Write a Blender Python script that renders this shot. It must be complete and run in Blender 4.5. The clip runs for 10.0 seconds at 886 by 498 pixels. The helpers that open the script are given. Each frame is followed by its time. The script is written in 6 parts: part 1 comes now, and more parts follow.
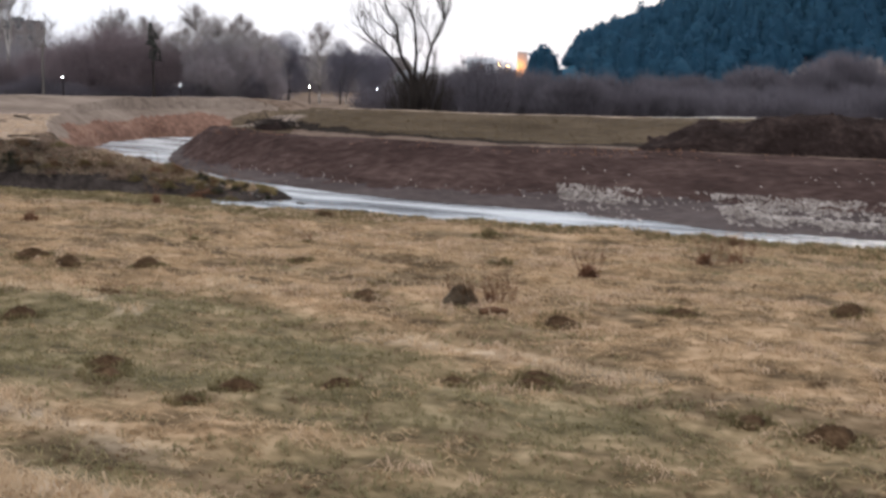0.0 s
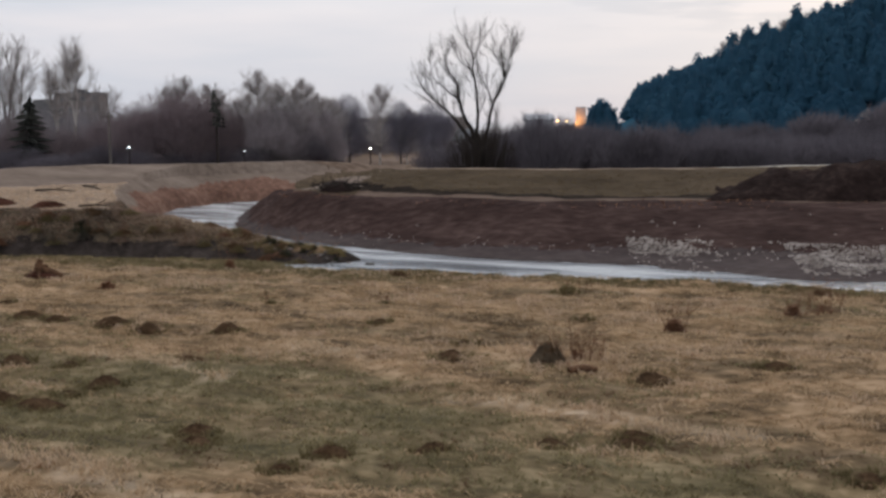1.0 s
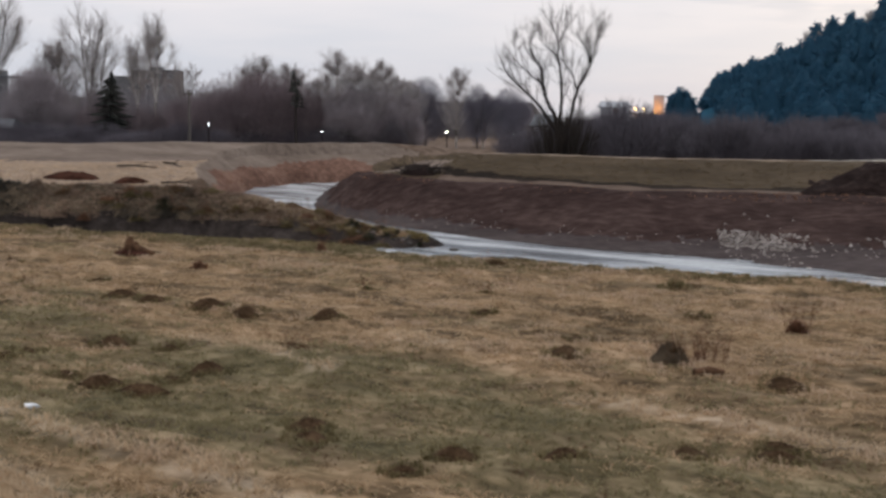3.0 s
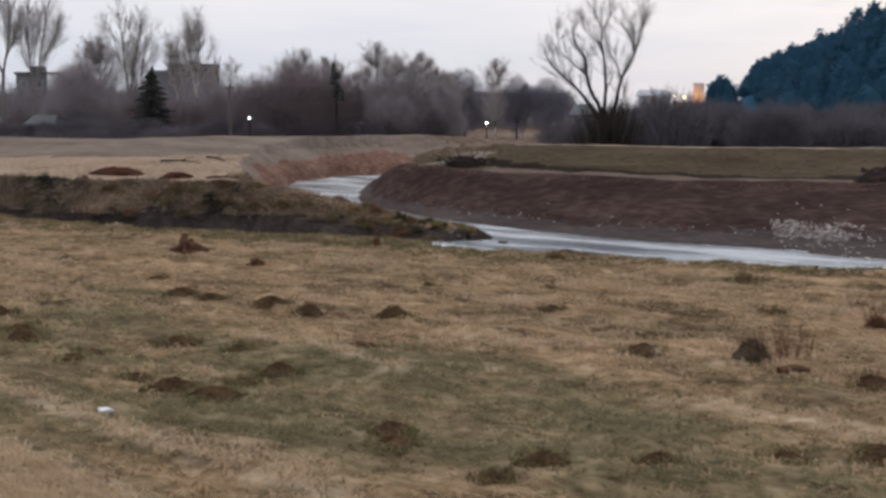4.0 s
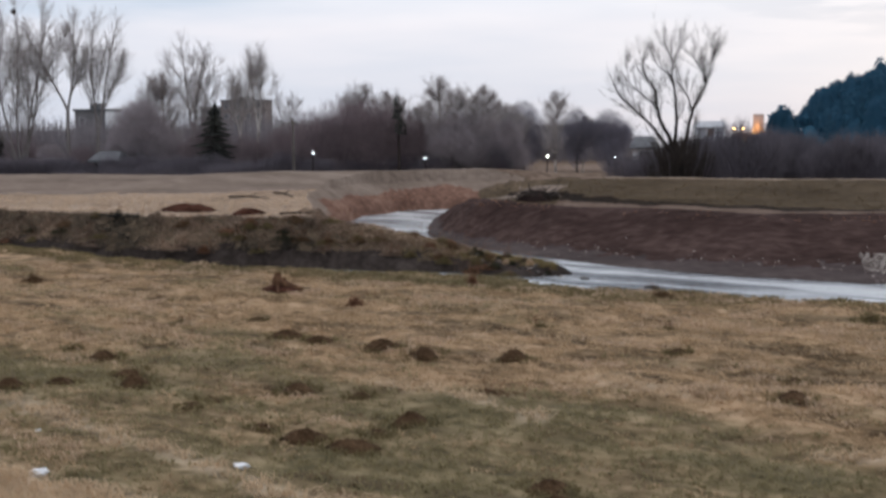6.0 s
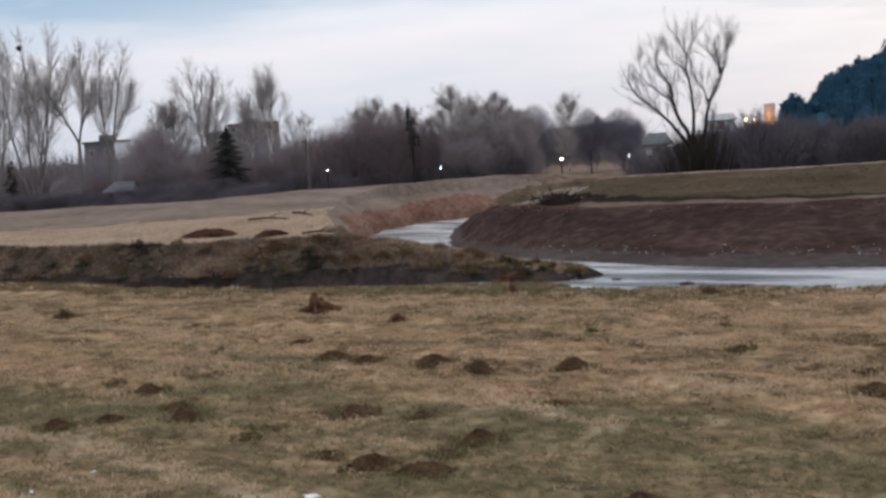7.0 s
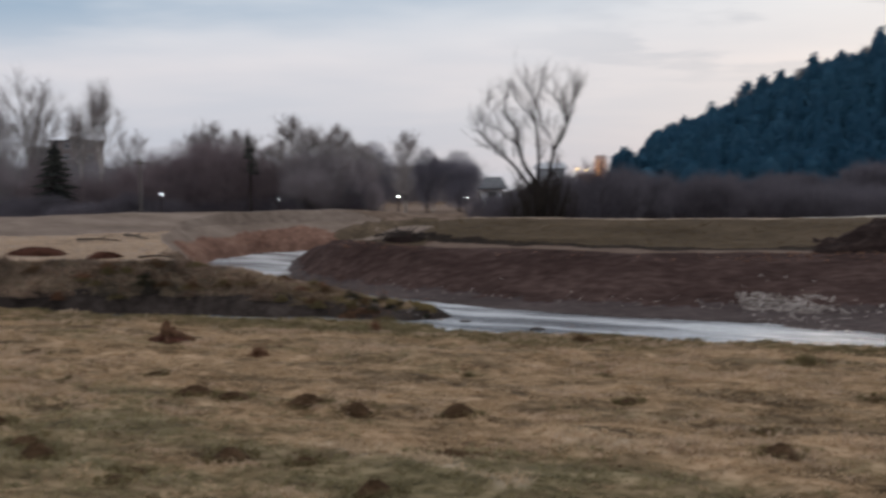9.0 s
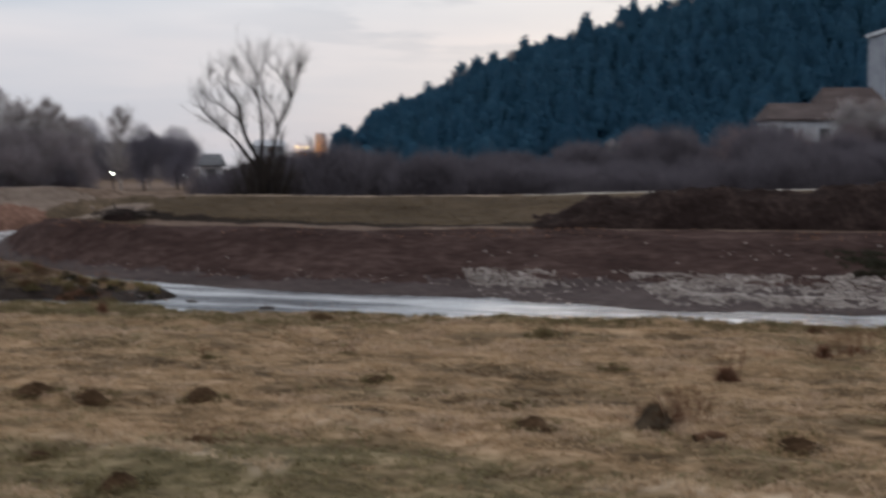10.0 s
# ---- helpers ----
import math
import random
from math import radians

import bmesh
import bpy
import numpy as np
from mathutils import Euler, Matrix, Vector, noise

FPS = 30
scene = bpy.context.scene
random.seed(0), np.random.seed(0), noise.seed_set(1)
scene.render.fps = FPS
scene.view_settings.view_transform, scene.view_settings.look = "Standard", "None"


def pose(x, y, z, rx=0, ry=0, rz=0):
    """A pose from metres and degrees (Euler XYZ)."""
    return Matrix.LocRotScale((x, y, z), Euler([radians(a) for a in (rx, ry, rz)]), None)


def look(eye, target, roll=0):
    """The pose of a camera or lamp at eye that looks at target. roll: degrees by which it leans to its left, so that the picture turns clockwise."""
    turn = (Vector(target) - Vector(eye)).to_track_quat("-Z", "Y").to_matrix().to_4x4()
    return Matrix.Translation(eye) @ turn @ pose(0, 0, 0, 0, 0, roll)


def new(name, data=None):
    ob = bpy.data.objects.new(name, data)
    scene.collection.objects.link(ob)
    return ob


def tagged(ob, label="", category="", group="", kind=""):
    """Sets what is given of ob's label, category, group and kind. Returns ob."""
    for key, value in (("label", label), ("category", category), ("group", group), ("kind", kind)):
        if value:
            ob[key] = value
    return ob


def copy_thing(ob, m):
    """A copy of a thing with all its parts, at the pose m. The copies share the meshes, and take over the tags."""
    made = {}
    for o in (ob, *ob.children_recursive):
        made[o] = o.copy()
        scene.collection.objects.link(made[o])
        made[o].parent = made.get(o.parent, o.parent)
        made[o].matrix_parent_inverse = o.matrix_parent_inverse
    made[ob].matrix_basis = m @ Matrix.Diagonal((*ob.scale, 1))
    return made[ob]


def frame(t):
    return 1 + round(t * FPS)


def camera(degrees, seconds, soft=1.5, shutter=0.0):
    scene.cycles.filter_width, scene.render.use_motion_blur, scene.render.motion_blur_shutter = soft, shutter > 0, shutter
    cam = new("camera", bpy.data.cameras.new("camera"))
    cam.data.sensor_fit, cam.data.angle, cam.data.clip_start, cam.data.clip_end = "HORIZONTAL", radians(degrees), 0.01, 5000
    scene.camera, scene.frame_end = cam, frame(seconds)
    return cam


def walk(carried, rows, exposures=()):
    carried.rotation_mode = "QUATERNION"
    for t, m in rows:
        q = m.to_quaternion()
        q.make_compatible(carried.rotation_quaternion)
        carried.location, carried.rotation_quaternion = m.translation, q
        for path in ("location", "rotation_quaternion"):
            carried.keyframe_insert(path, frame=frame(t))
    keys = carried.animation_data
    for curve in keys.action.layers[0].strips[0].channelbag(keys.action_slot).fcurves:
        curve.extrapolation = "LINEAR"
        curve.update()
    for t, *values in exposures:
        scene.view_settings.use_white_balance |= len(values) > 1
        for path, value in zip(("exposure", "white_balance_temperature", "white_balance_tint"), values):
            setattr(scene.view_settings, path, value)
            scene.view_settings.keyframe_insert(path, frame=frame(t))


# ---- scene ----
cam = camera(38.4, 10.0, soft=2.9, shutter=0.5)
PATH = [
    (0, (0.7, -0.64, 3.71), (0.633, 1.337, 3.411), 1.1),
    (0.5, (0.585, -0.462, 3.668), (0.493, 1.521, 3.43), 1.7),
    (1, (0.333, -0.347, 3.679), (0.171, 1.635, 3.47), -0.8),
    (1.5, (0.188, -0.109, 3.666), (0.0, 1.871, 3.453), 0.0),
    (2, (0.041, 0.03, 3.676), (-0.212, 2.005, 3.493), 1.1),
    (2.5, (-0.176, 0.318, 3.627), (-0.407, 2.294, 3.424), 0.7),
    (2.7, (-0.293, 0.388, 3.632), (-0.536, 2.362, 3.399), 0.65),
    (3.8, (-0.934, 0.77, 3.663), (-1.241, 2.731, 3.434), -0.1),
    (4, (-1.051, 0.84, 3.668), (-1.37, 2.799, 3.421), -0.2),
    (4.5, (-1.357, 1.039, 3.655), (-1.725, 2.991, 3.42), -0.9),
    (5, (-1.661, 1.034, 3.671), (-2.057, 2.98, 3.431), -2.2),
    (5.5, (-2.038, 1.33, 3.704), (-2.411, 3.273, 3.415), -2.4),
    (6, (-2.328, 1.496, 3.699), (-2.722, 3.447, 3.504), -0.7),
    (6.2, (-2.458, 1.6, 3.69), (-2.864, 3.551, 3.513), -2.1),
    (7.3, (-3.176, 2.169, 3.642), (-3.591, 4.121, 3.462), -4.4),
    (7.5, (-3.306, 2.273, 3.633), (-3.715, 4.225, 3.484), -3.8),
    (8, (-3.65, 2.387, 3.649), (-3.962, 4.358, 3.517), -2.7),
    (8.5, (-3.858, 2.697, 3.607), (-4.126, 4.674, 3.465), -3.0),
    (9, (-4.116, 2.947, 3.602), (-4.252, 4.938, 3.469), -0.6),
    (9.5, (-4.394, 3.169, 3.584), (-4.29, 5.162, 3.459), -1.1),
    (10, (-4.512, 3.475, 3.536), (-4.207, 5.445, 3.366), -0.1),
]
walk(cam, [(t, look(eye, aim, roll)) for t, eye, aim, roll in PATH],
     [(0, 0.66, 6440, 10), (0.5, 0.3, 6440, 10), (1, 0.0, 6470, 10), (1.5, 0.04, 6520, 10), (2.5, 0.02, 6460, 10), (2.7, 0.0, 6500, 10), (3.8, 0.27, 6400, 10), (4, 0.14, 6400, 10), (4.5, 0.19, 6400, 10), (5, 0.2, 6350, 10), (5.5, 0.4, 6300, 10), (6, 0.17, 6280, 10), (7.5, 0.13, 6360, 10), (8, -0.1, 6330, 10), (9, -0.16, 6370, 10), (9.5, -0.32, 6370, 10), (10, -0.16, 6380, 10)])

# ---------- world, sun ----------
SUN_EL, SUN_AZ = 9.0, 20.0        # degrees: low in the west, just right of the view's middle
world = bpy.data.worlds.new("dusk_sky")
scene.world = world
world.use_nodes = True
wn, wl = world.node_tree.nodes, world.node_tree.links
wn.clear()


def wnode(kind, **kw):
    n = wn.new(kind)
    for k, v in kw.items():
        if k == "op":
            n.operation = v
        elif k == "ins":
            for i, val in v.items():
                n.inputs[i].default_value = val
    return n


tex = wnode("ShaderNodeTexCoord")
sep = wnode("ShaderNodeSeparateXYZ")
wl.new(tex.outputs["Generated"], sep.inputs[0])
sky = wn.new("ShaderNodeTexSky")
sky.sky_type = "NISHITA"
sky.sun_disc = False
sky.sun_elevation, sky.sun_rotation = radians(SUN_EL), radians(SUN_AZ)
dim = wnode("ShaderNodeVectorMath", op="SCALE")
dim.inputs["Scale"].default_value = 0.09
wl.new(sky.outputs[0], dim.inputs[0])
# cloud deck: the higher, the bluer and greyer
ramp = wn.new("ShaderNodeValToRGB")
wl.new(sep.outputs["Z"], ramp.inputs[0])
cr = ramp.color_ramp
cr.elements[0].position, cr.elements[0].color = 0.0, (0.66, 0.67, 0.74, 1)
cr.elements[1].position, cr.elements[1].color = 1.0, (1.45, 1.42, 1.42, 1)
for p, c in ((0.035, (0.73, 0.73, 0.79, 1)), (0.075, (0.86, 0.82, 0.85, 1)), (0.12, (0.83, 0.85, 0.90, 1)), (0.22, (0.70, 0.735, 0.80, 1)), (0.45, (1.12, 1.11, 1.14, 1))):
    e = cr.elements.new(p)
    e.color = c
# wisps drawn out along the deck
add = wnode("ShaderNodeMath", op="ADD", ins={1: 0.10})
wl.new(sep.outputs["Z"], add.inputs[0])
dx = wnode("ShaderNodeMath", op="DIVIDE")
dy = wnode("ShaderNodeMath", op="DIVIDE")
wl.new(sep.outputs["X"], dx.inputs[0]), wl.new(add.outputs[0], dx.inputs[1])
wl.new(sep.outputs["Y"], dy.inputs[0]), wl.new(add.outputs[0], dy.inputs[1])
comb = wn.new("ShaderNodeCombineXYZ")
wl.new(dx.outputs[0], comb.inputs[0]), wl.new(dy.outputs[0], comb.inputs[1])
cloud = wn.new("ShaderNodeTexNoise")
cloud.inputs["Scale"].default_value, cloud.inputs["Detail"].default_value = 0.85, 5
cloud.inputs["Roughness"].default_value = 0.5
wl.new(comb.outputs[0], cloud.inputs["Vector"])
cfac = wn.new("ShaderNodeMapRange")
for i, v in ((1, 0.34), (2, 0.60), (3, 0.2), (4, 0.95)):
    cfac.inputs[i].default_value = v
wl.new(cloud.outputs[0], cfac.inputs[0])
high = wn.new("ShaderNodeMapRange")
high.interpolation_type = "SMOOTHSTEP"
for i, v in ((1, 0.10), (2, 0.17), (3, 0.22), (4, 1.0)):
    high.inputs[i].default_value = v
# the deck thins towards the sunset side
lean_x = wnode("ShaderNodeMath", op="MULTIPLY", ins={1: -0.10})
wl.new(sep.outputs["X"], lean_x.inputs[0])
lean_z = wnode("ShaderNodeMath", op="ADD")
wl.new(sep.outputs["Z"], lean_z.inputs[0]), wl.new(lean_x.outputs[0], lean_z.inputs[1])
wl.new(lean_z.outputs[0], high.inputs[0])
thin = wn.new("ShaderNodeMapRange")
for i, v in ((1, 0.22), (2, 0.6), (3, 1.0), (4, 0.35)):
    thin.inputs[i].default_value = v
wl.new(sep.outputs["Z"], thin.inputs[0])
cm0 = wnode("ShaderNodeMath", op="MULTIPLY")
wl.new(high.outputs[0], cm0.inputs[0]), wl.new(thin.outputs[0], cm0.inputs[1])
cmul = wnode("ShaderNodeMath", op="MULTIPLY")
wl.new(cfac.outputs[0], cmul.inputs[0]), wl.new(cm0.outputs[0], cmul.inputs[1])
deck = wn.new("ShaderNodeMix")
deck.data_type = "RGBA"
wl.new(cmul.outputs[0], deck.inputs["Factor"])
wl.new(ramp.outputs[0], deck.inputs["A"])
deck.inputs["B"].default_value = (0.36, 0.49, 0.64, 1)
# grey streaks low over the hill
streak = wn.new("ShaderNodeTexNoise")
streak.inputs["Scale"].default_value, streak.inputs["Detail"].default_value = 1.5, 4
wl.new(comb.outputs[0], streak.inputs["Vector"])
marks = []
for src, lo, hi in ((streak.outputs[0], 0.47, 0.60), (sep.outputs["X"], -0.08, 0.16), (sep.outputs["Z"], 0.045, 0.085)):
    mr = wn.new("ShaderNodeMapRange")
    mr.interpolation_type = "SMOOTHSTEP"
    mr.inputs[1].default_value, mr.inputs[2].default_value = lo, hi
    wl.new(src, mr.inputs[0])
    marks.append(mr)
s1, s2, s3 = (wnode("ShaderNodeMath", op="MULTIPLY") for _ in range(3))
wl.new(marks[0].outputs[0], s1.inputs[0]), wl.new(marks[1].outputs[0], s1.inputs[1])
wl.new(s1.outputs[0], s2.inputs[0]), wl.new(marks[2].outputs[0], s2.inputs[1])
wl.new(s2.outputs[0], s3.inputs[0])
s3.inputs[1].default_value = 0.6
streaked = wn.new("ShaderNodeMix")
streaked.data_type = "RGBA"
wl.new(s3.outputs[0], streaked.inputs["Factor"]), wl.new(deck.outputs["Result"], streaked.inputs["A"])
streaked.inputs["B"].default_value = (0.52, 0.57, 0.66, 1)
both = wn.new("ShaderNodeMix")
both.data_type = "RGBA"
both.inputs["Factor"].default_value = 0.94
wl.new(dim.outputs[0], both.inputs["A"]), wl.new(streaked.outputs["Result"], both.inputs["B"])
bg = wn.new("ShaderNodeBackground")
bg.inputs[1].default_value = 1.0
wl.new(both.outputs["Result"], bg.inputs[0])
wout = wn.new("ShaderNodeOutputWorld")
wl.new(bg.outputs[0], wout.inputs[0])

sun = new("sun", bpy.data.lights.new("sun", "SUN"))
sun.data.energy, sun.data.angle, sun.data.color = 0.5, radians(20), (1.0, 0.86, 0.74)
sun.matrix_world = look((0, 0, 0), (-math.sin(radians(SUN_AZ)) * math.cos(radians(SUN_EL)), -math.cos(radians(SUN_AZ)) * math.cos(radians(SUN_EL)), -math.sin(radians(SUN_EL))))


# ---------- materials ----------
def ramp_node(nt, stops):
    r = nt.nodes.new("ShaderNodeValToRGB")
    els = r.color_ramp.elements
    els[0].position, els[0].color = stops[0][0], (*stops[0][1], 1)
    els[1].position, els[1].color = stops[-1][0], (*stops[-1][1], 1)
    for p, c in stops[1:-1]:
        els.new(p).color = (*c, 1)
    return r


def material(name, stops, fine=30.0, broad=0.6, rough=0.9, bump=0.3, depth=0.02, stretch=(1, 1, 1), island=0.0, mix=0.5, spec=0.2, turn=0.0, contrast=1.9, other=(), leaf=False):
    """Colour from two noises, fine grain and broad patches, with relief; island: how much each loose piece differs."""
    m = bpy.data.materials.new(name)
    m.use_nodes = True
    nt = m.node_tree
    bsdf = nt.nodes["Principled BSDF"]
    bsdf.inputs["Roughness"].default_value = rough
    bsdf.inputs["Specular IOR Level"].default_value = spec
    geo = nt.nodes.new("ShaderNodeNewGeometry")
    mapping = nt.nodes.new("ShaderNodeMapping")
    mapping.vector_type = "TEXTURE"
    mapping.inputs["Scale"].default_value = [1 / q for q in stretch]
    mapping.inputs["Rotation"].default_value = (0, 0, radians(turn))
    nt.links.new(geo.outputs["Position"], mapping.inputs[0])
    n1, n2 = nt.nodes.new("ShaderNodeTexNoise"), nt.nodes.new("ShaderNodeTexNoise")
    for n, s, d in ((n1, fine, 4), (n2, broad, 5)):
        n.inputs["Scale"].default_value, n.inputs["Detail"].default_value = s, d
        nt.links.new(mapping.outputs[0], n.inputs["Vector"])
    blend = nt.nodes.new("ShaderNodeMix")
    blend.inputs[0].default_value = mix
    nt.links.new(n1.outputs[0], blend.inputs[2]), nt.links.new(n2.outputs[0], blend.inputs[3])
    gain = nt.nodes.new("ShaderNodeMapRange")
    for i, v in ((1, 0.5 - 0.5 / contrast), (2, 0.5 + 0.5 / contrast)):
        gain.inputs[i].default_value = v
    nt.links.new(blend.outputs[0], gain.inputs[0])
    fac = gain.outputs[0]
    if island:
        b2 = nt.nodes.new("ShaderNodeMix")
        b2.inputs[0].default_value = island
        nt.links.new(fac, b2.inputs[2]), nt.links.new(geo.outputs["Random Per Island"], b2.inputs[3])
        fac = b2.outputs[0]
    r = ramp_node(nt, stops)
    nt.links.new(fac, r.inputs[0])
    colour = r.outputs[0]
    for layer, layer_stops in other:       # where the mesh says that another growth stands
        r2 = ramp_node(nt, layer_stops)
        nt.links.new(fac, r2.inputs[0])
        att = nt.nodes.new("ShaderNodeAttribute")
        att.attribute_name = layer
        two = nt.nodes.new("ShaderNodeMix")
        two.data_type = "RGBA"
        nt.links.new(att.outputs["Fac"], two.inputs["Factor"])
        nt.links.new(colour, two.inputs["A"]), nt.links.new(r2.outputs[0], two.inputs["B"])
        colour = two.outputs["Result"]
    nt.links.new(colour, bsdf.inputs["Base Color"])
    if leaf:                               # a thin blade passes half of its light on
        thin_leaf, share = nt.nodes.new("ShaderNodeBsdfTranslucent"), nt.nodes.new("ShaderNodeMixShader")
        nt.links.new(colour, thin_leaf.inputs[0])
        nt.links.new(bsdf.outputs[0], share.inputs[1]), nt.links.new(thin_leaf.outputs[0], share.inputs[2])
        nt.links.new(share.outputs[0], nt.nodes["Material Output"].inputs["Surface"])
    if bump:
        bn = nt.nodes.new("ShaderNodeBump")
        bn.inputs["Strength"].default_value, bn.inputs["Distance"].default_value = bump, depth
        nt.links.new(n1.outputs[0], bn.inputs["Height"]), nt.links.new(bn.outputs[0], bsdf.inputs["Normal"])
    return m


def glow(name, colour, strength):
    m = bpy.data.materials.new(name)
    m.use_nodes = True
    b = m.node_tree.nodes["Principled BSDF"]
    b.inputs["Base Color"].default_value = (0.8, 0.8, 0.8, 1)
    b.inputs["Emission Color"].default_value = (*colour, 1)
    b.inputs["Emission Strength"].default_value = strength
    return m


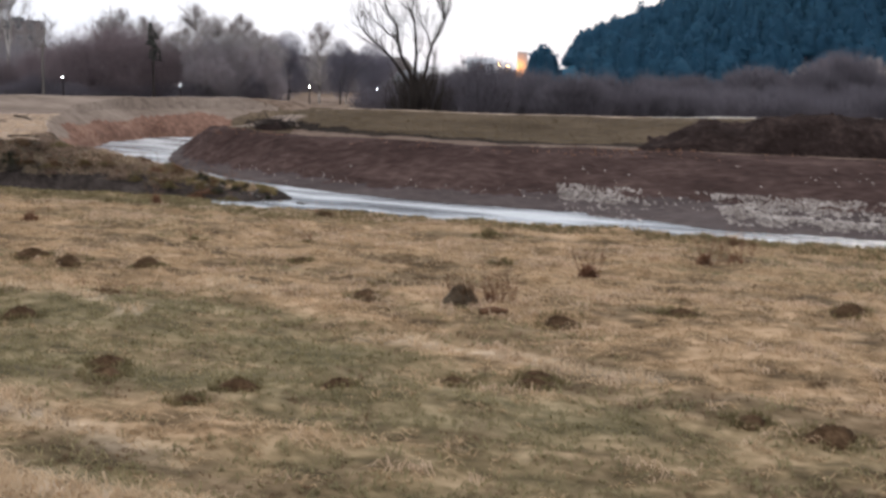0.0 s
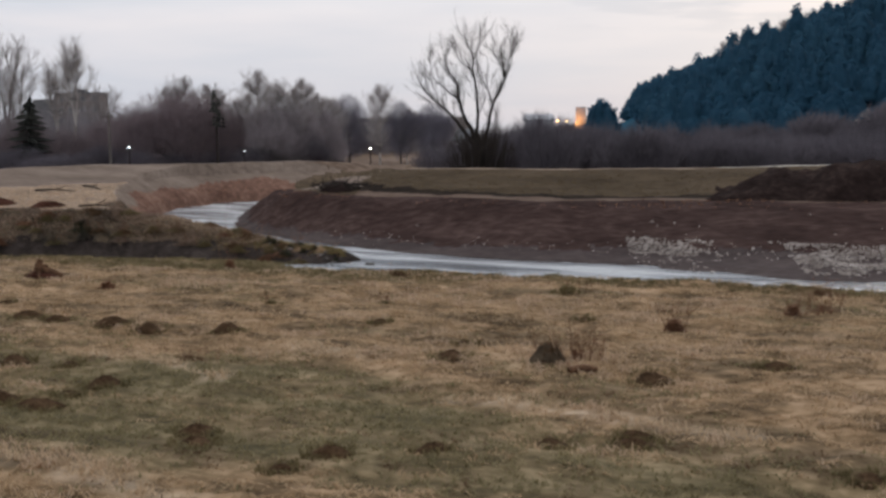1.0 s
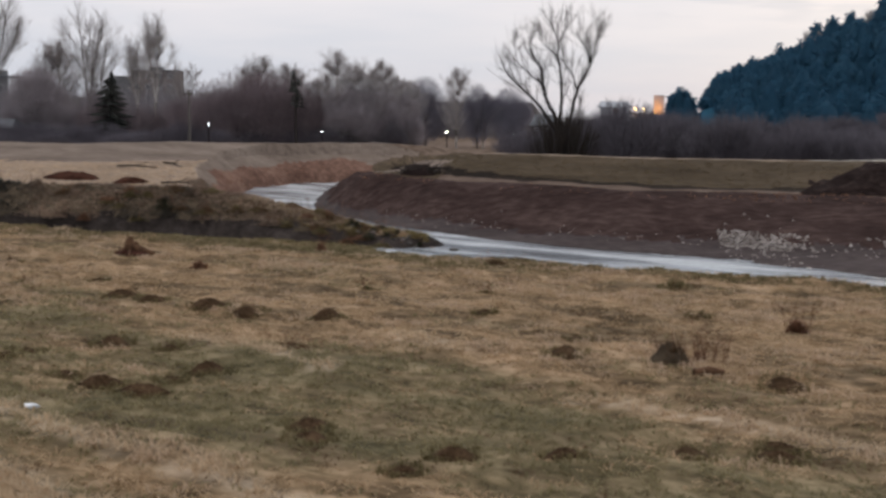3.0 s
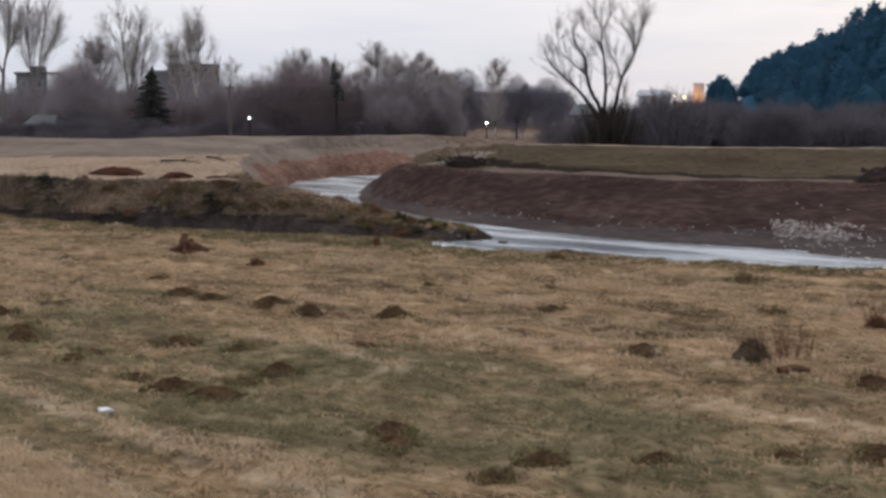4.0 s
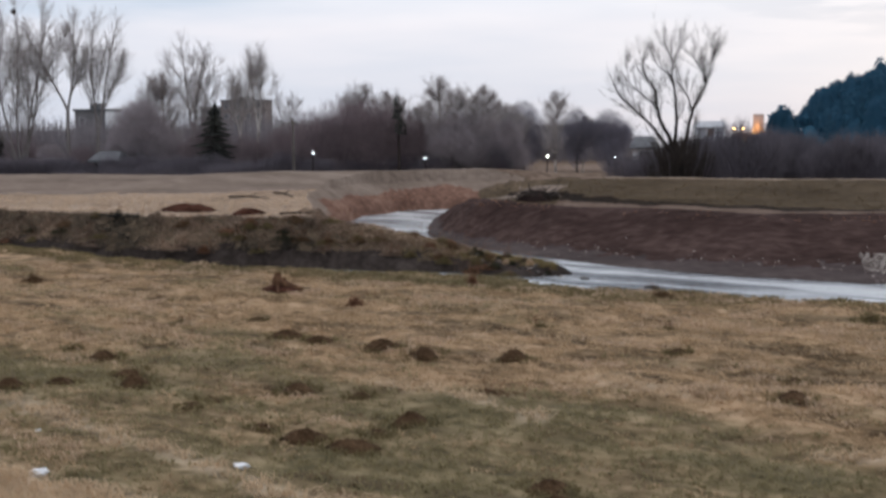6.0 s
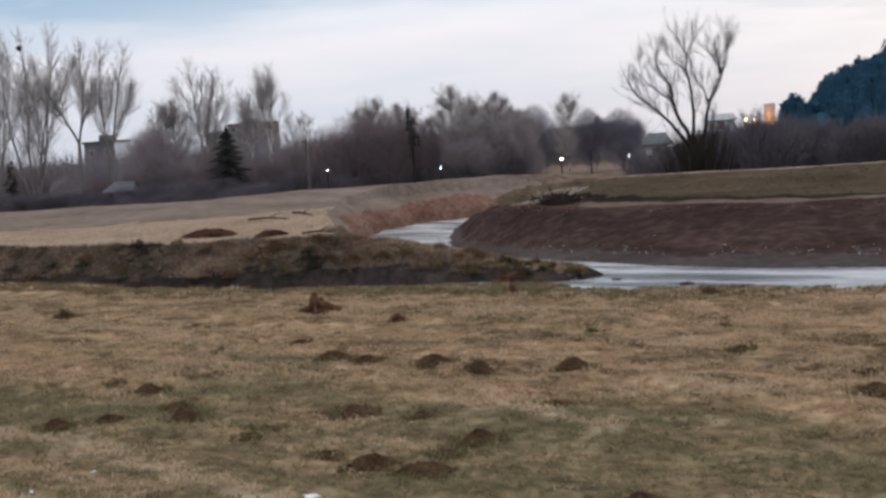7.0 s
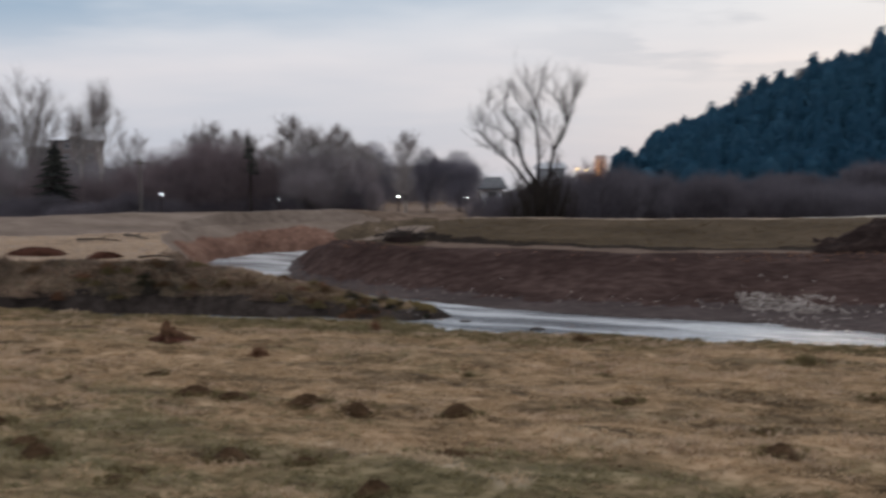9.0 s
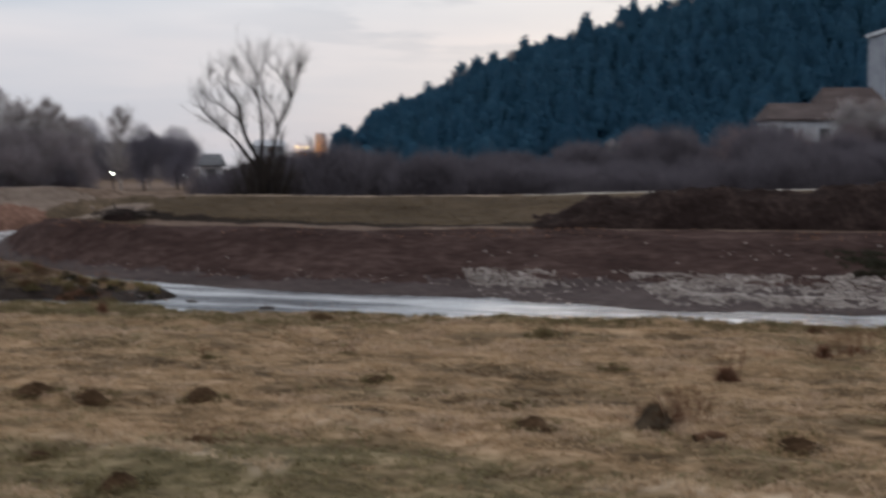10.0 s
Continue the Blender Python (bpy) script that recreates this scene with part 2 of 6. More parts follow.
M = {
    "field": material("field_turf", [(0.18, (0.1012, 0.06478, 0.03617)), (0.4, (0.1964, 0.1274, 0.07017)), (0.58, (0.2974, 0.1963, 0.1137)), (0.82, (0.4164, 0.2849, 0.1786))], fine=5, broad=1.3, stretch=(0.75, 1.2, 1), turn=-23, bump=0.6, depth=0.07, mix=0.55, contrast=2.6, spec=0.05, other=[
        ("green", [(0.18, (0.070, 0.057, 0.030)), (0.40, (0.118, 0.095, 0.051)), (0.58, (0.168, 0.132, 0.073)), (0.82, (0.25, 0.194, 0.114))]),
        ("dead", [(0.18, (0.042, 0.028, 0.015)), (0.50, (0.085, 0.059, 0.033)), (0.82, (0.15, 0.106, 0.064))]),
        ("dry", [(0.22, (0.25, 0.192, 0.138)), (0.50, (0.43, 0.338, 0.250)), (0.80, (0.57, 0.458, 0.345))])]),
    "berm": material("trodden_berm_soil", [(0.2, (0.0675, 0.0432, 0.0324)), (0.5, (0.1215, 0.0828, 0.063)), (0.8, (0.198, 0.1485, 0.117))], fine=3, broad=0.5, bump=0.7, depth=0.06, stretch=(0.5, 1.2, 1), spec=0.03),
    "foot": material("dark_foot_soil", [(0.2, (0.009, 0.00585, 0.00405)), (0.5, (0.0189, 0.0126, 0.009)), (0.8, (0.036, 0.0252, 0.018))], fine=4, broad=0.7, bump=0.9, depth=0.08, spec=0.03),
    "flat": material("pale_dry_grass_flat", [(0.2, (0.1724, 0.1247, 0.09139)), (0.5, (0.2903, 0.2181, 0.1651)), (0.8, (0.381, 0.2933, 0.226))], fine=4, broad=0.35, contrast=2.6, stretch=(0.4, 1.2, 1), bump=0.6, depth=0.06, spec=0.03),
    "levee": material("levee_turf", [(0.2, (0.04183, 0.02962, 0.01851)), (0.5, (0.07318, 0.05292, 0.03373)), (0.8, (0.1102, 0.07939, 0.05291))], fine=3, broad=0.4, stretch=(0.4, 1.2, 1), turn=-12, bump=0.6, depth=0.06, spec=0.03),
    "levee_left": material("brown_levee_turf", [(0.2, (0.1183, 0.08886, 0.07001)), (0.5, (0.1846, 0.1403, 0.1131)), (0.8, (0.2554, 0.1992, 0.162))], fine=3, broad=0.35, stretch=(0.4, 1.2, 1), bump=0.6, depth=0.06, spec=0.03),
    "earth": material("dark_brown_bank_earth", [(0.2, (0.0276, 0.01667, 0.01437)), (0.5, (0.04945, 0.03013, 0.02622)), (0.8, (0.092, 0.0598, 0.05175))], fine=3.5, broad=0.6, bump=1.0, depth=0.12, stretch=(0.5, 1, 1), turn=-17, spec=0.03),
    "red": material("red_bank_earth", [(0.2, (0.1012, 0.056, 0.04144)), (0.5, (0.1782, 0.1008, 0.07392)), (0.8, (0.276, 0.1736, 0.1288))], fine=3, broad=0.4, bump=0.8, depth=0.08, spec=0.03),
    "weeds": material("dark_weedy_soil", [(0.2, (0.04424, 0.03238, 0.02225)), (0.5, (0.09483, 0.06998, 0.04731)), (0.8, (0.177, 0.127, 0.08628))], fine=6, broad=0.8, bump=0.9, depth=0.06, spec=0.03),
    # bank soil darkened to paint the shade in the gap below the spit
    "cut": material("shaded_undercut_soil", [(0.2, (0.018, 0.0135, 0.0115)), (0.5, (0.034, 0.026, 0.0225)), (0.8, (0.06, 0.047, 0.041))], fine=4, broad=0.7, bump=0.9, depth=0.08, spec=0.05),
    "mud": material("wet_river_mud", [(0.2, (0.02735, 0.01849, 0.01686)), (0.5, (0.05014, 0.03483, 0.03245)), (0.8, (0.08935, 0.06622, 0.06152))], fine=6, broad=0.7, rough=0.8, bump=0.6, depth=0.04, stretch=(0.35, 1, 1), turn=-17, spec=0.12),
    "track": material("pale_gravel_track", [(0.3, (0.26, 0.23, 0.19)), (0.7, (0.50, 0.46, 0.40))], fine=14, broad=1.0, bump=0.4),
    "plain": material("far_grassland", [(0.3, (0.1042, 0.07045, 0.0508)), (0.5, (0.1736, 0.1247, 0.09483)), (0.7, (0.243, 0.1788, 0.1422))], fine=1.2, broad=0.05, bump=0.3, depth=0.1, spec=0.03),
    "scrub": material("dark_scrub_soil", [(0.2, (0.05, 0.042, 0.038)), (0.8, (0.12, 0.10, 0.09))], fine=1.2, broad=0.1, bump=0.3, depth=0.1, spec=0.03),
    # hill soil in the needles' blue, the same distance haze painted in
    "wood_floor": material("hazed_forest_soil", [(0.2, (0.02385, 0.07651, 0.1193)), (0.8, (0.03577, 0.09738, 0.1441))], fine=0.8, broad=0.05, bump=0.3, depth=0.2, spec=0.0),
    "mole": material("molehill_soil", [(0.2, (0.03097, 0.01764, 0.008818)), (0.5, (0.06196, 0.03624, 0.01959)), (0.8, (0.1188, 0.0725, 0.04115))], fine=22, broad=4, bump=1.0, depth=0.04, spec=0.03),
    "root": material("brown_root_wood", [(0.2, (0.055, 0.02755, 0.01476)), (0.8, (0.165, 0.0874, 0.04756))], fine=12, broad=3, bump=0.7, depth=0.03),
    "heap": material("dark_heap_soil", [(0.2, (0.01297, 0.008421, 0.007484)), (0.5, (0.02408, 0.0159, 0.01402)), (0.8, (0.04816, 0.03274, 0.02806))], fine=4, broad=0.8, bump=1.0, depth=0.12, spec=0.03),
    "redheap": material("red_brown_heap_soil", [(0.3, (0.028, 0.0112, 0.007258)), (0.7, (0.077, 0.03248, 0.02178))], fine=5, broad=1, bump=1.0, depth=0.1, spec=0.03),
    "blade": material("dry_grass_blades", [(0.12, (0.2537, 0.1788, 0.1055)), (0.38, (0.3804, 0.2709, 0.1618)), (0.6, (0.5073, 0.3664, 0.2254)), (0.88, (0.6341, 0.4721, 0.3057))], fine=2.6, broad=0.7, stretch=(0.4, 1.4, 1), turn=-23, bump=0, island=0.15, mix=0.6, rough=0.8, contrast=2.4, leaf=True),
    "blade_green": material("greenish_grass_blades", [(0.15, (0.1676, 0.1444, 0.07524)), (0.5, (0.2545, 0.2118, 0.114)), (0.88, (0.3973, 0.3207, 0.1824))], fine=3, broad=0.6, bump=0, island=0.3, mix=0.7, rough=0.8, leaf=True),
    "blade_pale": material("bleached_grass_blades", [(0.15, (0.451, 0.33, 0.222)), (0.88, (0.6583, 0.4956, 0.3564))], fine=3, broad=0.5, bump=0, island=0.4, rough=0.8, leaf=True),
    "blade_straw": material("straw_grass_blades", [(0.15, (0.4658, 0.3429, 0.2198)), (0.88, (0.6774, 0.5215, 0.3573))], fine=3, broad=0.5, bump=0, island=0.3, rough=0.8, leaf=True),
    "blade_mustard": material("yellowed_bank_blades", [(0.15, (0.14, 0.105, 0.045)), (0.5, (0.25, 0.19, 0.085)), (0.88, (0.40, 0.315, 0.16))], fine=1.5, broad=0.5, bump=0, island=0.3, contrast=2.4, rough=0.85, leaf=True),
    "blade_brown": material("matted_brown_blades", [(0.15, (0.09161, 0.05485, 0.03056)), (0.5, (0.1466, 0.09105, 0.05092)), (0.88, (0.2322, 0.1481, 0.08556))], fine=3, broad=0.5, bump=0, island=0.2, rough=0.85, leaf=True),
    "blade_dark": material("dark_weed_blades", [(0.16, (0.04291, 0.0408, 0.03587)), (0.42, (0.1141, 0.0929, 0.07174)), (0.6, (0.2547, 0.1801, 0.135)), (0.86, (0.4291, 0.3164, 0.2295))], fine=0.5, broad=0.22, bump=0, island=0.15, mix=0.5, contrast=3.2, rough=0.85, leaf=True),
    "blade_olive": material("olive_weed_blades", [(0.15, (0.10, 0.078, 0.036)), (0.5, (0.17, 0.135, 0.065)), (0.88, (0.28, 0.22, 0.12))], fine=2, broad=0.5, bump=0, island=0.35, rough=0.85, leaf=True),
    "blade_levee": material("levee_grass_blades", [(0.15, (0.08325, 0.05915, 0.0329)), (0.5, (0.1273, 0.09139, 0.05157)), (0.88, (0.1959, 0.1389, 0.0827))], fine=2, broad=0.4, bump=0, island=0.35, rough=0.85, leaf=True),
    "blade_deep": material("dark_green_bank_blades", [(0.15, (0.0264, 0.0272, 0.0168)), (0.5, (0.05104, 0.0496, 0.03024)), (0.88, (0.0924, 0.0832, 0.05208))], fine=1.2, broad=0.5, bump=0, island=0.3, contrast=2.4, rough=0.85, leaf=True),
    "blade_red": material("russet_weed_stalks", [(0.15, (0.12, 0.0609, 0.0378)), (0.5, (0.224, 0.116, 0.07)), (0.88, (0.384, 0.2175, 0.14))], fine=4, broad=1, bump=0, island=0.45, rough=0.85, leaf=True),
    "bark": material("grey_poplar_bark", [(0.2, (0.13, 0.112, 0.105)), (0.8, (0.27, 0.24, 0.225))], fine=14, broad=2, bump=0.7, depth=0.03, stretch=(1, 1, 0.25)),
    "bark_dark": material("dark_willow_bark", [(0.3, (0.01733, 0.0126, 0.01023)), (0.7, (0.04725, 0.03622, 0.0315))], fine=14, broad=2, bump=0.7, depth=0.03, stretch=(1, 1, 0.25)),
    "bark_willow": material("blackish_willow_bark", [(0.3, (0.011, 0.008, 0.007)), (0.7, (0.032, 0.025, 0.022))], fine=14, broad=2, bump=0.7, depth=0.03, stretch=(1, 1, 0.25)),
    "bark_pale": material("pale_birch_bark", [(0.36, (0.06, 0.05, 0.045)), (0.46, (0.33, 0.29, 0.26)), (0.7, (0.52, 0.47, 0.43))], fine=7, broad=1.5, bump=0.3, stretch=(1, 1, 0.6)),
    # poplar and birch twigs lightened, painting the haze of distance
    "twig_grey": material("hazed_poplar_twigs", [(0.15, (0.306, 0.2706, 0.2651)), (0.85, (0.45, 0.4103, 0.4018))], fine=2, broad=0.4, bump=0, island=0.5),
    "twig_willow": material("dark_willow_rods", [(0.15, (0.02964, 0.02213, 0.01779)), (0.85, (0.06721, 0.05339, 0.04348))], fine=2, broad=0.4, bump=0, island=0.5),
    "twig_dark": material("dark_brown_twigs", [(0.15, (0.08173, 0.07162, 0.08239)), (0.85, (0.1906, 0.1666, 0.1842))], fine=2, broad=0.4, bump=0, island=0.5),
    # far belt's twigs greyed and lifted to paint in the haze
    "twig_wood": material("hazed_grey_brown_twigs", [(0.15, (0.1518, 0.1326, 0.1386)), (0.85, (0.2834, 0.253, 0.2611))], fine=2, broad=0.4, bump=0, island=0.5),
    "twig_maroon": material("dark_maroon_twigs", [(0.15, (0.1495, 0.1144, 0.1196)), (0.85, (0.2795, 0.2184, 0.2236))], fine=2, broad=0.4, bump=0, island=0.5),
    # the maroon twigs tinted bluer, painting haze round the lamps
    "twig_hazed": material("hazed_maroon_twigs", [(0.15, (0.1406, 0.1281, 0.1527)), (0.85, (0.263, 0.2446, 0.2855))], fine=2, broad=0.4, bump=0, island=0.5),
    # plum twigs lifted pale, again with distance haze painted in
    "twig_plum": material("hazed_plum_twigs", [(0.15, (0.2521, 0.2152, 0.2252)), (0.85, (0.4222, 0.3687, 0.3776))], fine=2, broad=0.4, bump=0, island=0.5),
    # the blue is distance haze painted into the dark green of the pines
    "needle": material("haze_blue_pine_needles", [(0.15, (0.02882, 0.08743, 0.1441)), (0.85, (0.04372, 0.1173, 0.1769))], fine=0.4, broad=0.05, bump=0, island=0.1, leaf=True),
    "spruce": material("dark_spruce_needles", [(0.2, (0.01715, 0.01842, 0.01641)), (0.8, (0.0549, 0.05385, 0.04475))], fine=3, broad=0.4, bump=0, island=0.4),
    "stone": material("pale_limestone", [(0.3, (0.2186, 0.1797, 0.1583)), (0.5, (0.3481, 0.2994, 0.2663)), (0.7, (0.4696, 0.4116, 0.3742))], fine=7, broad=1.5, bump=0.6, depth=0.03),
    "stone_dark": material("wet_dark_stone", [(0.3, (0.03, 0.026, 0.024)), (0.7, (0.12, 0.10, 0.09))], fine=7, broad=1.5, bump=0.6, depth=0.03, rough=0.5),
    "concrete": material("grey_concrete_panels", [(0.3, (0.11, 0.105, 0.105)), (0.7, (0.18, 0.17, 0.17))], fine=1.0, broad=0.1, bump=0.1),
    "brick": material("brown_brick_wall", [(0.3, (0.15, 0.12, 0.112)), (0.7, (0.23, 0.19, 0.18))], fine=2.0, broad=0.2, bump=0.2),
    "white_wall": material("whitewashed_wall", [(0.3, (0.52, 0.52, 0.54)), (0.7, (0.70, 0.70, 0.71))], fine=1.2, broad=0.3, bump=0.1),
    "grey_wall": material("grey_rendered_wall", [(0.3, (0.25, 0.26, 0.29)), (0.7, (0.36, 0.37, 0.40))], fine=1.2, broad=0.3, bump=0.1),
    "roof": material("brown_roof_tiles", [(0.3, (0.05, 0.036, 0.034)), (0.7, (0.10, 0.075, 0.070))], fine=5, broad=0.5, bump=0.4, stretch=(1, 1, 3)),
    "roof_grey": material("grey_sheet_roof", [(0.3, (0.09, 0.09, 0.0975)), (0.7, (0.15, 0.15, 0.1575))], fine=2, broad=0.4, bump=0.2),
    # window colours lightened, painting distance haze over panes and frames
    "window": material("dark_window_glass", [(0.3, (0.085, 0.083, 0.086)), (0.7, (0.12, 0.117, 0.12))], fine=1, broad=0.3, rough=0.15, bump=0, spec=0.5),
    "window_haze": material("hazed_pale_glass", [(0.3, (0.36, 0.36, 0.38)), (0.7, (0.46, 0.46, 0.48))], fine=1, broad=0.3, rough=0.3, bump=0),
    "roof_pale": material("pale_sheet_roof", [(0.3, (0.36, 0.36, 0.38)), (0.7, (0.48, 0.48, 0.50))], fine=2, broad=0.4, bump=0.2),
    "steel": material("galvanised_post", [(0.3, (0.18, 0.18, 0.18)), (0.7, (0.30, 0.30, 0.30))], fine=8, broad=1, rough=0.6, bump=0.1),
    "pole": material("weathered_pole_wood", [(0.3, (0.07, 0.0595, 0.0525)), (0.7, (0.154, 0.133, 0.119))], fine=8, broad=1, bump=0.3, stretch=(1, 1, 0.2)),
    "paper": material("white_plastic_litter", [(0.3, (0.62, 0.62, 0.64)), (0.7, (0.82, 0.82, 0.83))], fine=9, broad=3, bump=0.3, rough=0.5),
    "lamp_white": glow("cool_white_lamp", (0.92, 0.97, 1.0), 22.0),
    "lamp_green": glow("greenish_white_lamp", (0.93, 1.0, 0.82), 26.0),
    "lamp_orange": glow("orange_sodium_lamp", (1.0, 0.50, 0.13), 16.0),
}

water_mat = bpy.data.materials.new("river_water")
water_mat.use_nodes = True
wt = water_mat.node_tree
wb = wt.nodes["Principled BSDF"]
wb.inputs["Roughness"].default_value = 0.2
wb.inputs["IOR"].default_value = 1.33
wgeo = wt.nodes.new("ShaderNodeNewGeometry")
wmap = wt.nodes.new("ShaderNodeMapping")
wmap.inputs["Scale"].default_value = (0.5, 1.2, 1)
wt.links.new(wgeo.outputs["Position"], wmap.inputs[0])
wnz = wt.nodes.new("ShaderNodeTexNoise")
wnz.inputs["Scale"].default_value, wnz.inputs["Detail"].default_value = 2.4, 5
wt.links.new(wmap.outputs[0], wnz.inputs["Vector"])
wbump = wt.nodes.new("ShaderNodeBump")
wbump.inputs["Strength"].default_value, wbump.inputs["Distance"].default_value = 0.9, 0.14
# pale streaks: foam, plus reflected sky painted into the base colour
foam_sheen = wt.nodes.new("ShaderNodeTexNoise")
foam_sheen.inputs["Scale"].default_value, foam_sheen.inputs["Detail"].default_value = 0.55, 6
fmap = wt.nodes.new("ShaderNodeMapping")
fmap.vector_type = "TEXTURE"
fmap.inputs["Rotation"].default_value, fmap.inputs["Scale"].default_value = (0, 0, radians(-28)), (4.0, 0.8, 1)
wt.links.new(wgeo.outputs["Position"], fmap.inputs[0]), wt.links.new(fmap.outputs[0], foam_sheen.inputs["Vector"])
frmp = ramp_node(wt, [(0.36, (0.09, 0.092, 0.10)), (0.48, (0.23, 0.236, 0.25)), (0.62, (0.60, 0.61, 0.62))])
wt.links.new(foam_sheen.outputs[0], frmp.inputs[0]), wt.links.new(frmp.outputs[0], wb.inputs["Base Color"])
wt.links.new(wnz.outputs[0], wbump.inputs["Height"]), wt.links.new(wbump.outputs[0], wb.inputs["Normal"])


# ---------- mesh helpers ----------
def mesh_of(name, verts, faces, mats, index=None, smooth=False):
    me = bpy.data.meshes.new(name)
    verts = np.asarray(verts, dtype=np.float32).reshape(-1, 3)
    if isinstance(faces, np.ndarray):
        n, k = faces.shape
        me.vertices.add(len(verts))
        me.vertices.foreach_set("co", verts.ravel())
        me.loops.add(n * k)
        me.loops.foreach_set("vertex_index", faces.astype(np.int32).ravel())
        me.polygons.add(n)
        me.polygons.foreach_set("loop_start", np.arange(0, n * k, k, dtype=np.int32))
    else:
        me.from_pydata(verts.tolist(), [], faces)
    for m in mats:
        me.materials.append(m)
    if index is not None:
        me.polygons.foreach_set("material_index", np.asarray(index, dtype=np.int32))
    me.polygons.foreach_set("use_smooth", [smooth] * len(me.polygons))
    me.update(calc_edges=True)
    me.validate()
    return me


def part(name, me, parent, label=""):
    ob = new(name, me)
    ob.parent = parent
    return tagged(ob, label)


def root(name, m, label, category, group="", kind=""):
    ob = new(name)
    ob.empty_display_size = 0.3
    ob.matrix_world = m
    return tagged(ob, label, category, group, kind)


def bm_mesh(name, bm, mat, smooth=False):
    me = bpy.data.meshes.new(name)
    bmesh.ops.recalc_face_normals(bm, faces=bm.faces)
    bm.to_mesh(me)
    bm.free()
    me.materials.append(mat)
    me.polygons.foreach_set("use_smooth", [smooth] * len(me.polygons))
    return me


def box(bm, x0, y0, z0, x1, y1, z1):
    r = bmesh.ops.create_cube(bm, size=1)
    bmesh.ops.scale(bm, vec=(x1 - x0, y1 - y0, z1 - z0), verts=r["verts"])
    bmesh.ops.translate(bm, vec=((x0 + x1) / 2, (y0 + y1) / 2, (z0 + z1) / 2), verts=r["verts"])
    return r["verts"]


def box_mesh(name, mat, *dims, bevel=0.0):
    bm = bmesh.new()
    box(bm, *dims)
    if bevel:
        bmesh.ops.bevel(bm, geom=bm.edges[:], offset=bevel, segments=2, affect="EDGES")
    return bm_mesh(name, bm, mat)


def tubes(segs, sides):
    """Tapered tubes from rows x0 y0 z0 x1 y1 z1 r0 r1."""
    s = np.asarray(segs, dtype=np.float64).reshape(-1, 8)
    a, b, r0, r1 = s[:, :3], s[:, 3:6], s[:, 6:7], s[:, 7:8]
    d = b - a
    d /= np.linalg.norm(d, axis=1, keepdims=True) + 1e-9
    up = np.where(np.abs(d[:, 2:3]) > 0.9, np.array([[1.0, 0, 0]]), np.array([[0, 0, 1.0]]))
    u = np.cross(d, up)
    u /= np.linalg.norm(u, axis=1, keepdims=True) + 1e-9
    v = np.cross(d, u)
    n = len(s)
    vs = np.zeros((n, 2 * sides, 3))
    for k in range(sides):
        c, q = math.cos(2 * math.pi * k / sides), math.sin(2 * math.pi * k / sides)
        o = u * c + v * q
        vs[:, k], vs[:, sides + k] = a + o * r0, b + o * r1
    base = np.arange(n)[:, None] * 2 * sides
    fs = [base + np.array([[k, (k + 1) % sides, sides + (k + 1) % sides, sides + k]]) for k in range(sides)]
    return vs.reshape(-1, 3), np.concatenate(fs, axis=0)


rng = np.random.default_rng(7)


# ---------- the lie of the land ----------
NEAR_EDGE = [(-300, 180), (-80, 72), (-40, 47), (-24, 38.2), (-18.9, 35.5), (-14.8, 33.6), (-11.3, 32.4), (-9, 32.3), (-5.2, 30.5), (-1.5, 28.8), (1.5, 27.7), (4.8, 26.8), (7.4, 25.8), (20, 21), (60, 5), (300, -90)]
SPIT_EDGE = [(-300, 230), (-80, 95), (-45, 62), (-33.7, 55.0), (-27, 52.9), (-21.1, 52.0), (-17.6, 51.9), (-18.7, 54.5), (-20.6, 60), (-22.8, 66), (-24.6, 72), (-25.2, 79), (-24, 85), (-19, 89), (-12, 92), (0, 95), (40, 100), (300, 120)]
SPIT_WIDE = [2.6, 2.6, 2.6, 2.6, 2.4, 2.4, 2.6, 2.4, 2.2, 2.2, 2.2, 2.8, 3.4, 3.4, 3, 3, 3, 3]
SPIT_RIDGE = [(-17.9, 52.4, -0.3, 0.75), (-17, 52.3, -0.3, 0.7), (-13.9, 51.6, -0.72, 0.52), (-12.4, 51.2, -1.02, 0.40), (-10.7, 50.6, -1.36, 0.26), (-8.9, 49.7, -1.54, 0.18), (-7.9, 49.1, -1.62, 0.14), (-7.3, 48.8, -1.70, 0.14), (-6.0, 48.2, -2.5, 0.12)]
FAR_EDGE = [(300, -60), (80, 28), (40, 43), (19.9, 49.5), (12.3, 51.8), (6, 53.8), (1, 54.4), (-3.2, 56.0), (-8, 59.2), (-10.8, 61.4), (-12.8, 63.4), (-13.9, 65.8), (-14.6, 69), (-15.7, 72.5), (-16.5, 76.2), (-14.0, 79.5), (-8, 82), (0, 87), (40, 93), (300, 110)]
FAR_WIDE = [6, 8, 9.5, 9.5, 9.2, 7.2, 5.7, 4.5, 3.6, 2.7, 2.2, 2.1, 2.1, 2.1, 2.2, 2.3, 2.6, 3, 3, 3]
LEVEE_LEFT = [(-300, 150, 1.0), (-90, 88, 0.8), (-50, 78.5, 0.76), (-42, 79, 0.76), (-34.5, 78.0, 0.70), (-30.5, 81.5, 0.74), (-23, 87.7, 0.55), (-17.5, 91.1, 0.56), (-14.0, 95, 0.2)]
LEVEE_RIGHT = [(-12.5, 74.5, -0.1), (-10.4, 71.6, 0.42), (-7, 70.6, 0.76), (-3.4, 68.6, 0.8), (2.1, 66.7, 0.8), (8, 65.6, 0.82), (17, 65, 1.0), (27, 63, 1.1), (60, 52, 1.15), (300, -30, 1.2)]
RIDGE_X = [-1000, 6, 11, 18, 24.5, 32, 45, 56, 73, 110, 200, 400, 2000]
